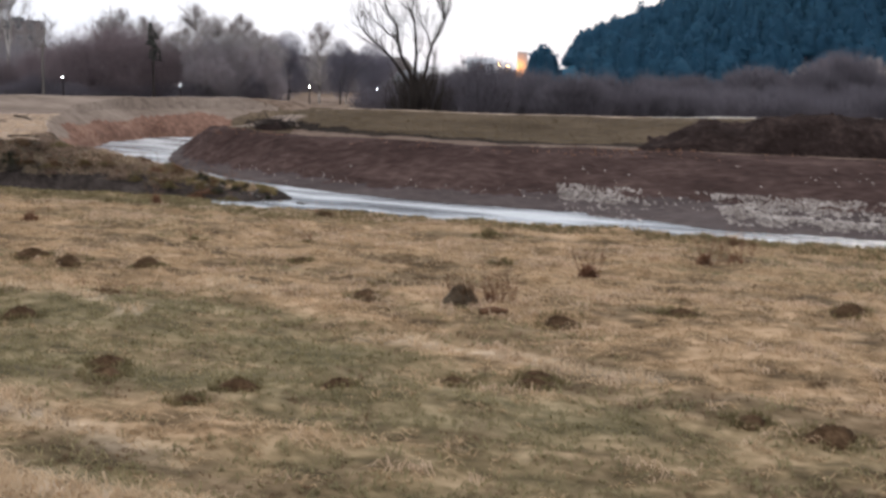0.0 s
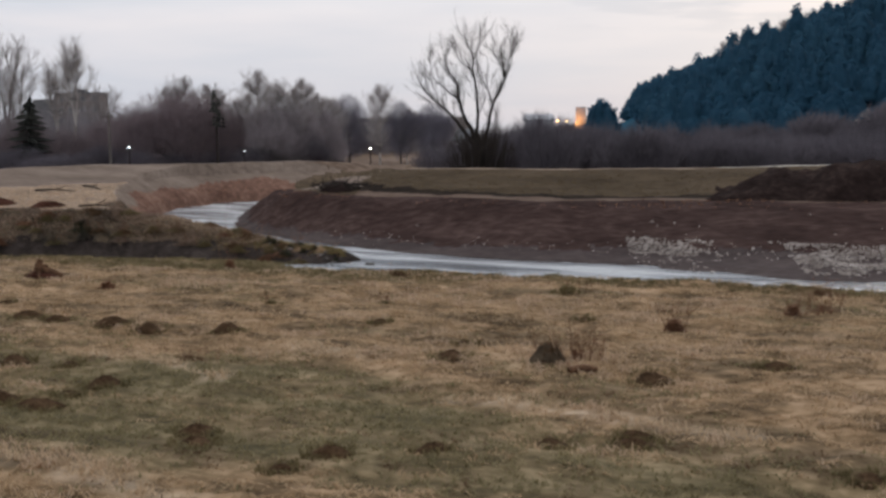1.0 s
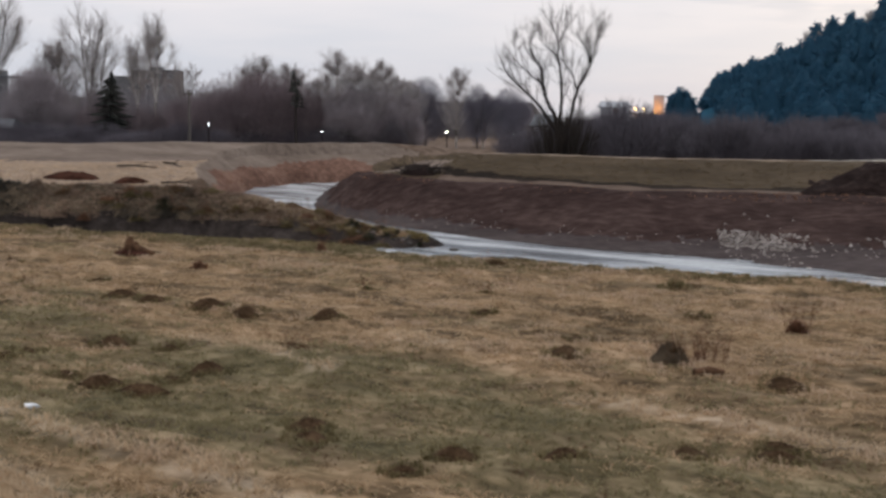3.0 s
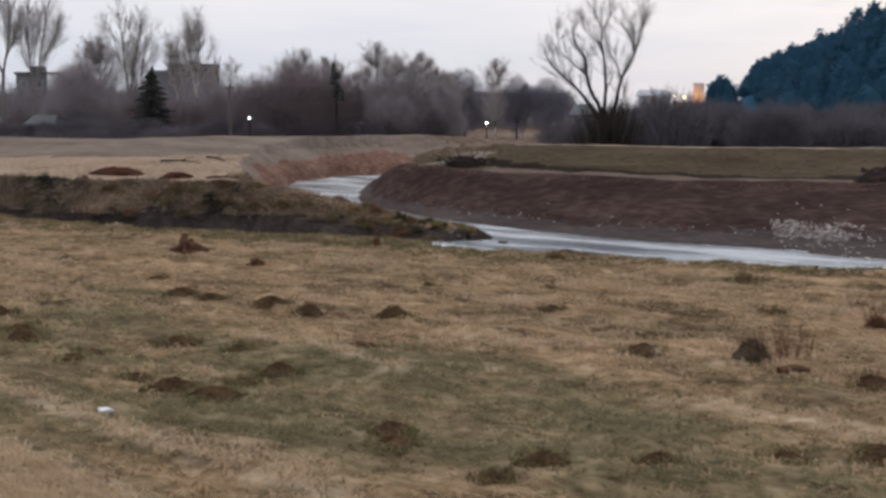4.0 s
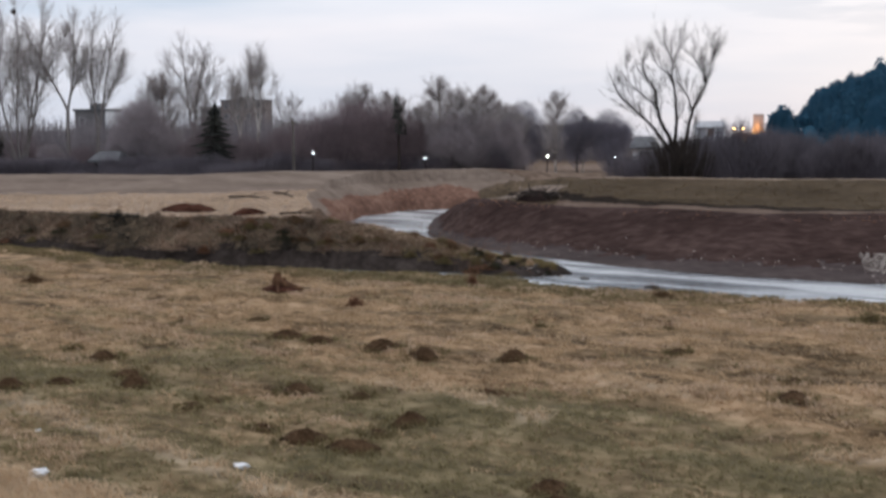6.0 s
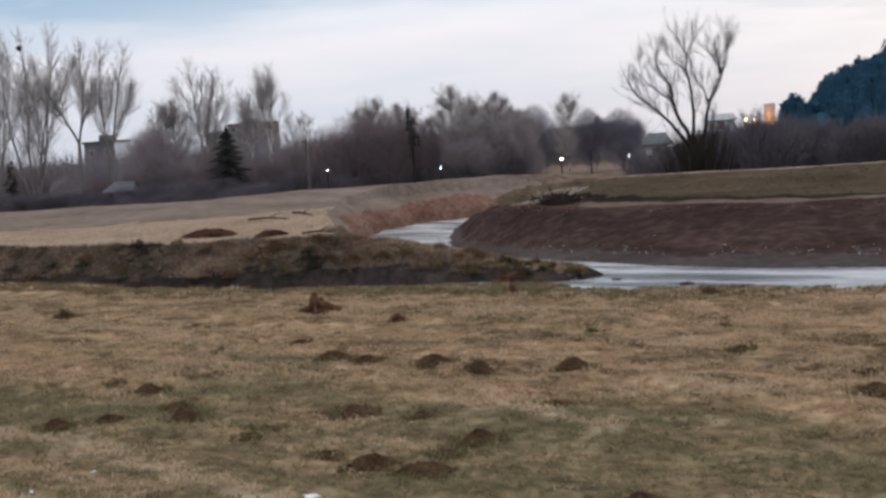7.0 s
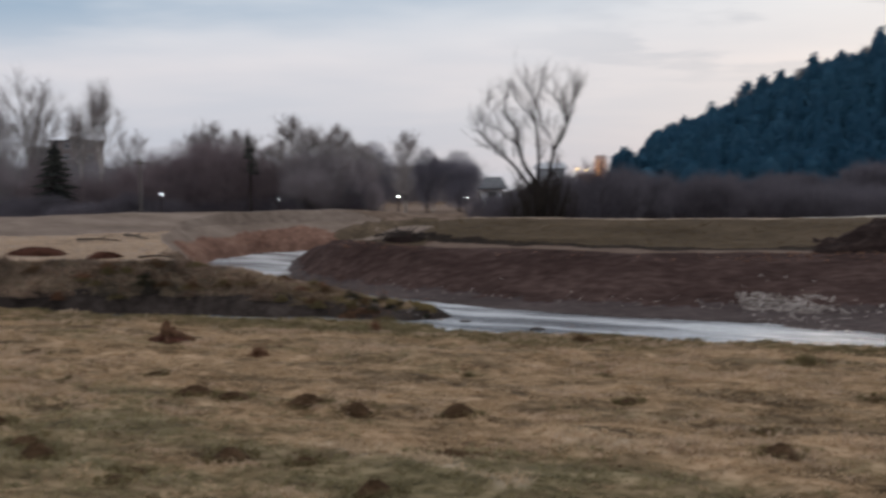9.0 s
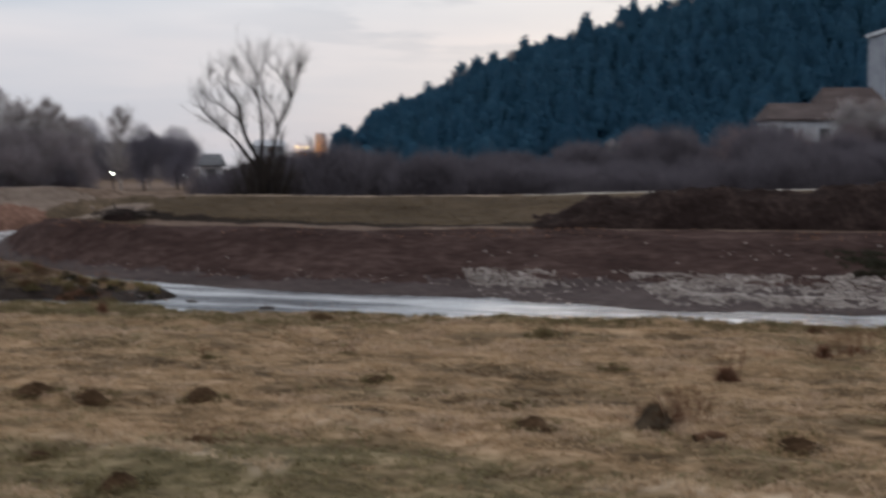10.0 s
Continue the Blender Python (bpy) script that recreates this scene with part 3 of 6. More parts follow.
RIDGE_Z = [0, 0, 2.6, 6.0, 8.6, 12.3, 16.7, 20.0, 26.0, 35, 40, 42, 40]
WATER_Z = -1.97


def smooth01(t):
    t = np.clip(t, 0, 1)
    return t * t * (3 - 2 * t)


def to_line(x, y, line, values=None):
    """Distance to a polyline, and the values along it at the nearest place."""
    best, val = np.full(x.shape, 1e9), np.zeros(x.shape)
    for i in range(len(line) - 1):
        ax, ay, bx, by = line[i][0], line[i][1], line[i + 1][0], line[i + 1][1]
        t = np.clip(((x - ax) * (bx - ax) + (y - ay) * (by - ay)) / ((bx - ax) ** 2 + (by - ay) ** 2), 0, 1)
        d = np.hypot(x - ax - t * (bx - ax), y - ay - t * (by - ay))
        near = d < best
        best = np.where(near, d, best)
        if values is not None:
            val = np.where(near, values[i] * (1 - t) + values[i + 1] * t, val)
    return best, val


def inside(x, y, poly):
    r = np.zeros(x.shape, dtype=bool)
    for i in range(len(poly)):
        (ax, ay), (bx, by) = poly[i], poly[i - 1]
        if ay == by:
            continue
        r ^= ((ay > y) != (by > y)) & (x < (bx - ax) * (y - ay) / (by - ay) + ax)
    return r


NEAR_POLY = NEAR_EDGE + [(3000, -1200), (3000, -4000), (-4000, -4000), (-4000, 2400)]
SPIT_POLY = SPIT_EDGE + [(4000, 400), (4000, 5000), (-5000, 5000), (-5000, 3000)]
FAR_POLY = FAR_EDGE + [(4000, 330), (4000, -1400)]
WAVES = [(rng.uniform(0.35, 2.6), rng.uniform(0, math.pi), rng.uniform(0, 6.28)) for _ in range(16)]


def waviness(x, y, scale=1.0):
    """Soft irregular swell, about -1 to 1."""
    z = np.zeros(np.shape(x))
    for f, a, p in WAVES:
        w = f * scale
        z = z + np.sin((x * math.cos(a) + 1.4 * y * math.sin(a)) * w + p + 1.3 * np.sin(0.31 * w * (x - y) + p)) / (1 + f)
    return z / 3.2


LATTICE = np.random.default_rng(77).uniform(0, 1, (256, 256))


def patches(x, y, size, octaves=3):
    """Uneven patches about size metres across, 0 to 1."""
    total, weight = np.zeros(np.shape(x)), 0.0
    for k in range(octaves):
        u, v = np.asarray(x) * 2 ** k / size + 17.3 * k, np.asarray(y) * 2 ** k / size + 41.7 * k
        i, j = np.floor(u).astype(int), np.floor(v).astype(int)
        a, b = smooth01(u - i), smooth01(v - j)
        i, j = i % 255, j % 255
        w = 0.6 ** k
        total = total + w * ((LATTICE[i, j] * (1 - a) + LATTICE[i + 1, j] * a) * (1 - b) + (LATTICE[i, j + 1] * (1 - a) + LATTICE[i + 1, j + 1] * a) * b)
        weight += w
    return np.clip(0.5 + 1.35 * (total / weight - 0.5), 0, 1)


def lengthwise(x, y):
    """Coordinates along and across the river's run through the meadow."""
    return 0.92 * x - 0.39 * y, 0.39 * x + 0.92 * y


def land(x, y):
    """Height of the ground, and which turf or soil lies there (an index into ZONES)."""
    x, y = np.asarray(x, dtype=np.float64), np.asarray(y, dtype=np.float64)
    wig = waviness(x, y, 1.7)
    xr, yr = x + 0.35 * wig, y + 0.35 * waviness(y, x, 1.5)
    in_near, in_spit, in_far = inside(x, y, NEAR_POLY), inside(x, y, SPIT_POLY), inside(x, y, FAR_POLY)
    # near field, with the bank that the camera walks on
    foot = (y - (8.2 - 0.6 * x)) * 0.857
    rise = 2.02 * smooth01(-foot / 6.8)
    along, across = lengthwise(x, y)
    near = 0.13 * (patches(along * 0.45, across, 1.1) - 0.5) + 0.05 * (patches(along * 0.4, across, 3.5, 2) - 0.5) + 0.08 * (patches(x + 70, y, 0.55, 2) - 0.5) + 0.05 * waviness(x, y, 0.5) + rise
    zone = np.zeros(x.shape, dtype=int)
    # land beyond the river
    dl, cl = to_line(x, y, LEVEE_LEFT, [p[2] for p in LEVEE_LEFT])
    dr, crst = to_line(x, y, LEVEE_RIGHT, [p[2] for p in LEVEE_RIGHT])
    lx, ly = [p[0] for p in LEVEE_LEFT], [p[1] for p in LEVEE_LEFT]
    rx, ry = [p[0] for p in LEVEE_RIGHT], [p[1] for p in LEVEE_RIGHT]
    turn_over = smooth01((x + 19) / 9)
    behind = y - (1 - turn_over) * np.interp(x, lx, ly) - turn_over * np.interp(x, rx, ry)
    low = -0.08 - 0.92 * smooth01(behind / 8) + 0.05 * waviness(x, y, 0.6)
    wide_l, wide_r = np.where(behind > 0, 5.0, 9.5), np.where(behind > 0, 4.5, 9.8)
    lift = np.maximum(np.where(dl < wide_l, (cl - low) * smooth01(1 - dl / wide_l), 0) * (x < -10), np.where(dr < wide_r, (crst - low) * smooth01(1 - dr / wide_r), 0) * (x > -15))
    # the bank's end sinks towards the bend, clear of the levee
    df, wf = to_line(x + 0.3 * (patches(x, y, 1.6) - 0.5), y + 0.3 * (patches(x + 50, y, 1.6) - 0.5), FAR_EDGE, FAR_WIDE)
    sink = smooth01((y - 64.5) / 11) * smooth01((-9.8 - x) / 4.5)
    lift = np.where(in_far, lift * (1 - smooth01((-5 - x) / 6) * (1 - smooth01((df - 0.6) / 3.5))), lift)
    beyond = low + lift - 0.95 * sink * in_far + 0.03 * waviness(x, y, 1.3)
    hill = np.interp(x - 0.10 * (y - 200), RIDGE_X, RIDGE_Z) * smooth01((y - 138) / 62) * (1 + 0.03 * waviness(x, y, 0.05))
    fall = np.minimum(0.07 * np.maximum(y - 212, 0), 90) * smooth01((x + 6 + 0.065 * y) / np.maximum(0.02 * y, 1))   # the valley drops away behind
    beyond = beyond + hill - fall
    plain = np.where((x > -26) & (x < -6) & (y > 70) & (y < 158), 7, 13)
    z_far = np.where(behind > 2, plain, np.where((dr < 0.7) & (x > 9) & (behind < 0.4), 8, np.where((dr < 0.8 + 0.3 * wig) & (x > -9), 3, 4)))
    z_left = np.where(behind > 2, plain, np.where(dl < 9 + 1.5 * wig, 5, 3))
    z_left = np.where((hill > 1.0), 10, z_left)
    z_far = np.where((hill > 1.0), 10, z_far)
    z_far = np.where((z_far == 4) & (x < -10.6 + 1.6 * (patches(x, y, 1.5) - 0.5) - 0.35 * (y - 70)) & (y > 64), 5, z_far)
    # channel banks
    dn, _ = to_line(xr, yr, NEAR_EDGE)
    ds, ws = to_line(xr, yr, SPIT_EDGE, SPIT_WIDE)
    bed = -2.5
    hn = bed * smooth01(dn / 2.2)
    us = np.clip(ds / (ws * 1.25), 0, 1)
    hs = -0.1 + (bed + 0.1) * np.interp(us, [0, 0.25, 0.6, 0.72, 1], [0, 0.2, 0.52, 0.84, 1]) + 0.12 * (patches(x, y, 1.1) - 0.5) * (us > 0.02) * (us < 0.6)
    dg, cg = to_line(xr, yr, SPIT_RIDGE, [p[2] for p in SPIT_RIDGE])
    _, sg = to_line(xr, yr, SPIT_RIDGE, [p[3] for p in SPIT_RIDGE])
    hg = cg - sg * (np.sqrt(dg * dg + 0.25) - 0.5) + 0.10 * (patches(x, y, 0.9) - 0.5)
    hs = np.maximum(hs, np.where(hg < -1.62, hg - 2.2 * (-1.62 - hg), hg))   # undercut shoulder at the waterline
    u = np.clip(df / (wf * 1.2), 0, 1)
    top_f = -0.1 - 0.95 * sink
    hf = top_f + (bed - top_f) * np.interp(u, [0, 0.1, 0.5, 0.62, 0.9, 1], [0, 0.06, 0.56, 0.66, 0.785, 1]) + (0.02 * waviness(x, y, 2.0) + 0.10 * (patches(x * 0.7, y, 0.9) - 0.5)) * (u > 0.02) * (u < 1)
    chan = np.maximum(np.maximum(hn, hs), np.maximum(hf, bed))
    red = (x < -14.5) & (y > 58 + 0.8 * wig)
    # 14 paints that shade along the spit's foot, below a set height
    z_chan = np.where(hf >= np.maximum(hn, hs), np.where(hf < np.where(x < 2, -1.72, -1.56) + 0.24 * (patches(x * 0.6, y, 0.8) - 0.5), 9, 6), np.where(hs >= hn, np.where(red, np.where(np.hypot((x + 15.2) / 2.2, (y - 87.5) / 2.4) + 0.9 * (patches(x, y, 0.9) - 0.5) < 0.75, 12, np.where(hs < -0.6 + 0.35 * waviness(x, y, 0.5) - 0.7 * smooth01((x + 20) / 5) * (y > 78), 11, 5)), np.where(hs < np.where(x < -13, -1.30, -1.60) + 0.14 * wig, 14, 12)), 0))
    z_left = np.where((ds < 0.25) & ~red & (y < 60), 12, z_left)
    shelf = (x > -9) & (behind < 0)
    z_far = np.where((df < 3.5 + 0.8 * wig) & shelf, 2, z_far)
    z_far = np.where((df < 2.2 + 0.4 * wig) & shelf, 1, z_far)
    z_far = np.where((df < 0.5 + 0.5 * wig) & (behind < 0), 6, z_far)
    height = np.where(in_near, near, np.where(in_far, beyond, np.where(in_spit, beyond, chan)))
    zone = np.where(in_near, zone, np.where(in_far, z_far, np.where(in_spit, z_left, z_chan)))
    return height, zone


FURROW = [(-9.6, 23.2), (-7.1, 21.95), (-5.2, 21.05), (-4.7, 20.8), (-3.45, 19.8), (-2.6, 19.4)]
PALE_RIDGES = ([(-0.9, 16.1), (0.9, 15.2), (2.7, 14.1)], [(-6.9, 19.1), (-5.4, 18.0), (-4.3, 17.0)], [(-3.7, 19.5), (-2.7, 18.5)])


def greenness(x, y):
    """How far green growth has the upper hand in the meadow, 0 to 1."""
    foot = (y - (8.2 - 0.6 * x)) * 0.857
    along, across = lengthwise(x, y)
    band = 0.14 + 0.95 * smooth01((7.5 - foot) / 6.0)
    return np.clip(band + 1.7 * (patches(along * 0.28, across, 2.4) - 0.56) + 1.0 * (patches(along * 0.4 + 90, across, 0.8) - 0.5), 0, 1)


def deadness(x, y):
    """Dark matted hollows between the tufts, 0 to 1."""
    along, across = lengthwise(x, y)
    rut = smooth01((0.2 - to_line(x, y, FURROW)[0] + 0.25 * (patches(x, y, 0.6) - 0.5)) / 0.12)
    tuft = 0.7 * smooth01((patches(x + 12, y + 5, 0.6, 3) - 0.62) / 0.14)
    return 0.75 * np.maximum(np.maximum(rut, tuft), smooth01((patches(along * 0.38 + 33, across * 1.1 + 61, 0.8, 4) - 0.60) / 0.16))


def dryness(x, y):
    """Bleached grass on the near bank and in a strip along its foot, 0 to 1."""
    foot = (y - (8.2 - 0.6 * x)) * 0.857 + 0.4 * (patches(x, y, 0.7) - 0.5)
    strip = np.abs(foot - 1.02 - 0.5 * smooth01((-5 - x) / 5) - 0.3 * (patches(x, y, 4.0, 2) - 0.5))
    ridge = np.zeros(np.shape(x))
    for line in PALE_RIDGES:
        ridge = np.maximum(ridge, 0.75 * smooth01((0.24 - to_line(x, y, line)[0] + 0.4 * (patches(x, y, 0.7) - 0.5)) / 0.2))
    return np.clip(np.maximum(np.maximum(ridge, smooth01((0.15 - foot) / 0.3)), 0.62 * smooth01((0.28 - strip) / 0.24) * smooth01((-1.5 - x) / 2.5)), 0, 1)


def ground_z(x, y):
    return float(land(np.array([x]), np.array([y]))[0][0])


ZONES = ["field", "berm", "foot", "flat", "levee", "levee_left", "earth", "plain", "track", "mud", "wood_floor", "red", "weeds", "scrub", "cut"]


def spread(a, b, step):
    return np.arange(a, b, step).tolist()


def outward(a, step, far, grow=1.35):
    r = []
    while abs(a) < far:
        a += step
        step *= grow
        r.append(a)
    return r


gx = sorted(outward(-60, -1.2, 3000)) + spread(-60, -27, 0.5) + spread(-27, 12, 0.17) + spread(12, 40, 0.45) + [40] + outward(40, 1.2, 3000)
gy = sorted(outward(-20, -2, 1500)) + spread(-20, 8, 1.0) + spread(8, 33, 0.17) + spread(33, 72, 0.28) + spread(72, 92, 0.32) + spread(92, 112, 0.7) + outward(112, 0.8, 4000, 1.12)
X, Y = np.meshgrid(np.array(gx), np.array(gy))
Z, K = land(X.ravel(), Y.ravel())
nx, ny = len(gx), len(gy)
ids = np.arange(nx * ny).reshape(ny, nx)
quads = np.stack([ids[:-1, :-1], ids[:-1, 1:], ids[1:, 1:], ids[1:, :-1]], axis=-1).reshape(-1, 4)
face_zone = K.reshape(ny, nx)[:-1, :-1].ravel()
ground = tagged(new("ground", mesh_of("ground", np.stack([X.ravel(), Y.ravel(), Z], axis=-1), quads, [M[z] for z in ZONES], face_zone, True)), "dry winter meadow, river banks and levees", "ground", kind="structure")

for layer, rule in (("green", greenness), ("dead", deadness), ("dry", dryness)):
    growth = ground.data.attributes.new(layer, "FLOAT", "POINT")
    growth.data.foreach_set("value", rule(X.ravel(), Y.ravel()).astype(np.float32))

wx, wy = np.meshgrid(np.linspace(-120, 60, 61), np.linspace(0, 110, 45))
wid = np.arange(wx.size).reshape(wx.shape)
wq = np.stack([wid[:-1, :-1], wid[:-1, 1:], wid[1:, 1:], wid[1:, :-1]], axis=-1).reshape(-1, 4)
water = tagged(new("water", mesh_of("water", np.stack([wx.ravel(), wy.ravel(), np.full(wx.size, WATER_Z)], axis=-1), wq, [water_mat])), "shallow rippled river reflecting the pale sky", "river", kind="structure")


# ---------- trees ----------
def unit(v):
    return v / (np.linalg.norm(v) + 1e-9)


class Wood:
    """Limbs and twigs of one bare tree, gathered as tapered segments."""

    def __init__(self, seed):
        self.r = np.random.default_rng(seed)
        self.limbs, self.twigs = [], []

    def limb(self, p, d, length, r0, r1, steps, wander, lift):
        """A bent limb; returns its places, headings and radii."""
        pts = [(np.array(p, dtype=float), unit(np.array(d, dtype=float)), r0)]
        for i in range(steps):
            q, h, _ = pts[-1]
            h = unit(h + self.r.normal(0, wander, 3) + np.array([0, 0, lift]))
            n = q + h * length / steps
            rr = r0 + (r1 - r0) * (i + 1) / steps
            self.limbs.append((*q, *n, pts[-1][2], rr))
            pts.append((n, h, rr))
        return pts

    def side(self, h, angle):
        """A heading at that angle (degrees) from h, any way round."""
        a = unit(np.cross(h, self.r.normal(0, 1, 3)))
        t = radians(angle)
        return unit(h * math.cos(t) + a * math.sin(t))

    def brush(self, pts, first, n, length, r, angle, lift, droop=0.0):
        """n twigs along a limb, from the given share of its length on."""
        if n < 1:
            return
        place, head = np.array([q[0] for q in pts]), np.array([q[1] for q in pts])
        i = self.r.uniform(first, 1.0, n) * (len(pts) - 1)
        k = np.minimum(i.astype(int), len(pts) - 2)
        f = (i - k)[:, None]
        p, h = place[k] * (1 - f) + place[k + 1] * f, head[k]

        def norm(v):
            return v / (np.linalg.norm(v, axis=1, keepdims=True) + 1e-9)

        out = norm(np.cross(h, self.r.normal(0, 1, (n, 3))))
        t = np.radians(self.r.uniform(angle * 0.5, angle * 1.4, n))[:, None]
        d = h * np.cos(t) + out * np.sin(t)
        ln = (length * self.r.uniform(0.5, 1.2, n))[:, None]
        e = p + norm(d + self.r.normal(0, 0.2, (n, 3)) + np.array([0, 0, 0.5 * (lift - droop)])) * ln
        one = np.ones((n, 1))
        self.twigs.append(np.hstack([p, e, one * r, one * r * 0.3]))

    def meshes(self, name, bark, twig):
        v, f = tubes(self.limbs, 6)
        a = mesh_of(name + "_trunk", v, f, [bark], smooth=True)
        v, f = tubes(np.concatenate(self.twigs), 3)
        return a, mesh_of(name + "_crown", v, f, [twig])


def plume(w, pts, first, reach, n, sub, r=0.0032, angle=33, length=0.6):
    """Steep fine branches along a stem, shorter towards its ends, each set with upright twigs."""
    for k in range(n):
        f = w.r.uniform(first, 1.0)
        i = f * (len(pts) - 1)
        j = min(int(i), len(pts) - 2)
        q = pts[j][0] * (1 - i + j) + pts[j + 1][0] * (i - j)
        g = (f - first) / (1 - first)
        ln = 2.2 * reach * (0.3 + 0.7 * math.sin(math.pi * min(0.97, 0.28 + 0.7 * g))) * w.r.uniform(0.55, 1.1)
        b = w.limb(q, w.side(pts[j][1], angle * w.r.uniform(0.6, 1.35)), ln, 0.010, 0.004, 3, 0.07, 0.09)
        w.brush(b, 0.1, sub, length, r, 30, 0.5)


def poplar(seed, height, fork=0.4, stems=2, part_angle=14, fan=28, fine=1.0):
    """Tall bare tree: a clean bole that forks into steep stems, each wrapped in a flame of fine twigs."""
    w = Wood(seed)
    r0 = height * 0.0115
    bole = w.limb((0, 0, -0.2), (w.r.normal(0, 0.03), 0, 1), height * fork, r0, r0 * 0.8, 5, 0.03, 0.03)
    p, h, _ = bole[-1]
    for s in range(stems):
        a = math.pi * s + w.r.normal(0, 0.5) if stems < 3 else 2 * math.pi * s / stems + w.r.normal(0, 0.4)
        t = radians(part_angle) * w.r.uniform(0.8, 1.3) * (1 if stems > 1 else 0.15)
        d = np.array([math.sin(t) * math.cos(a), math.sin(t) * math.sin(a) * 0.7, math.cos(t)])
        ln = height * (1 - fork) * w.r.uniform(0.88, 0.98)
        stem = w.limb(p, d, ln, r0 * 0.62, 0.015, 9, 0.05, 0.05)
        plume(w, stem, 0.2, height * 0.09, int(64 * fine), 24)
        for k in range(5):
            i = int(w.r.uniform(0.12, 0.6) * 9)
            q, g, r = stem[i]
            b = w.limb(q, w.side(g, w.r.uniform(fan * 0.9, fan * 1.5)), ln * (0.62 - 0.05 * i) * w.r.uniform(0.8, 1.05), r * 0.5, 0.01, 7, 0.05, 0.11)
            plume(w, b, 0.2, height * 0.062, int(28 * fine), 20)
    return w


def lobes_of(w, height, width, n, low):
    """A big lobe and n lesser ones on its upper side: centres and half-axes."""
    rows = [((0, 0, height * (0.5 + 0.5 * low)), (width * 0.44, width * 0.44, height * (0.46 - 0.4 * low)))]
    for k in range(n):
        a, e = 2 * math.pi * (k + w.r.uniform(-0.3, 0.3)) / n, w.r.uniform(-0.6, 0.8)
        q = w.r.uniform(0.19, 0.27) * width
        c, m = rows[0]
        rows.append(((m[0] * 0.72 * math.cos(a) * math.cos(e), m[1] * 0.72 * math.sin(a) * math.cos(e), c[2] + m[2] * 0.72 * math.sin(e)), (q, q, q * 1.1)))
    return rows


def fill(w, rows, n, length, r, up):
    """Fine twigs that fill each lobe, thickest towards its skin."""
    for (c, m) in rows:
        k = int(n * (m[0] * m[2]) / (rows[0][1][0] * rows[0][1][2]))
        u = w.r.normal(0, 1, (k, 3))
        u /= np.linalg.norm(u, axis=1, keepdims=True) + 1e-9
        p = np.array(c) + u * np.array(m) * (w.r.uniform(0, 1, (k, 1)) ** 0.5)
        d = u * 0.7 + np.array([0, 0, up]) + w.r.normal(0, 0.42, (k, 3))
        d /= np.linalg.norm(d, axis=1, keepdims=True) + 1e-9
        e = p + d * length * w.r.uniform(0.5, 1.15, (k, 1))
        ok = p[:, 2] > 0.05
        one = np.ones((k, 1))
        w.twigs.append(np.hstack([p, e, one * r, one * r * 0.35])[ok])


def reach_to(w, start, end, r):
    """A bent limb from one place to another."""
    a, b = np.array(start, dtype=float), np.array(end, dtype=float)
    prev, bow = a, np.array([0, 0, -0.12]) * np.linalg.norm(b - a)
    for i in range(1, 5):
        t = i / 4
        q = a * (1 - t) + b * t + bow * math.sin(math.pi * t) + w.r.normal(0, 0.02, 3)
        w.limbs.append((*prev, *q, r * (1.2 - t), r * (0.95 - 0.8 * t)))
        prev = q


def dome_tree(seed, height, width, dense=1.0, lobes=7):
    """Rounded twiggy tree, nearly closed to the light."""
    w = Wood(seed)
    trunk = w.limb((0, 0, -0.2), (0, 0, 1), height * 0.5, height * 0.024, height * 0.014, 6, 0.04, 0.05)
    rows = lobes_of(w, height, width, lobes, 0.03)
    fill(w, rows, int(3400 * dense), height * 0.085, 0.0075, 0.55)
    for (c, m) in rows:
        for k in range(7):
            p = trunk[int(w.r.integers(2, 7))][0]
            reach_to(w, p, np.array(c) + unit(w.r.normal(0, 1, 3) + np.array([0, 0, 0.6])) * np.array(m) * 0.9, height * 0.006)
    return w


def birch(seed, height):
    w = Wood(seed)
    trunk = w.limb((0, 0, -0.2), (0.03, 0, 1), height * 0.94, height * 0.013, 0.02, 9, 0.025, 0.04)
    for k in range(34):
        f = w.r.uniform(0.22, 0.95)
        p, h, r = trunk[int(f * 9)]
        ln = height * 0.37 * math.sin(math.pi * min(0.93, 0.25 + 0.72 * f)) * w.r.uniform(0.7, 1.1)
        b = w.limb(p, w.side(h, w.r.uniform(24, 42)), ln, r * 0.4, 0.008, 5, 0.07, 0.05)
        w.brush(b, 0.05, 110, height * 0.075, 0.0045, 48, 0.2)
        for j in range(3):
            q, g, rr = b[int(w.r.integers(1, 6))]
            c = w.limb(q, w.side(g, 32), ln * 0.42, rr * 0.6, 0.006, 3, 0.08, 0.06)
            w.brush(c, 0.1, 40, height * 0.065, 0.0042, 42, 0.1, 0.1)
    return w


def shrub(seed, height, stems=14, dense=1.0):
    """Brushwood: many thin stems out of one stool, under a soft dome of twigs."""
    w = Wood(seed)
    rows = lobes_of(w, height, height * 1.15, 6, 0.0)
    fill(w, rows, int(1500 * dense), height * 0.17, 0.0075, 1.1)
    for k in range(stems):
        a = w.r.uniform(0, 2 * math.pi)
        o = w.r.uniform(0, 0.35) * height
        d = np.array([math.cos(a) * 0.4, math.sin(a) * 0.4, 1.0])
        b = w.limb((math.cos(a) * o * 0.6, math.sin(a) * o * 0.6, -0.1), d, height * w.r.uniform(0.6, 0.9), 0.028, 0.009, 5, 0.09, 0.05)
        w.brush(b, 0.05, 40, height * 0.2, 0.0075, 34, 0.3)
    return w


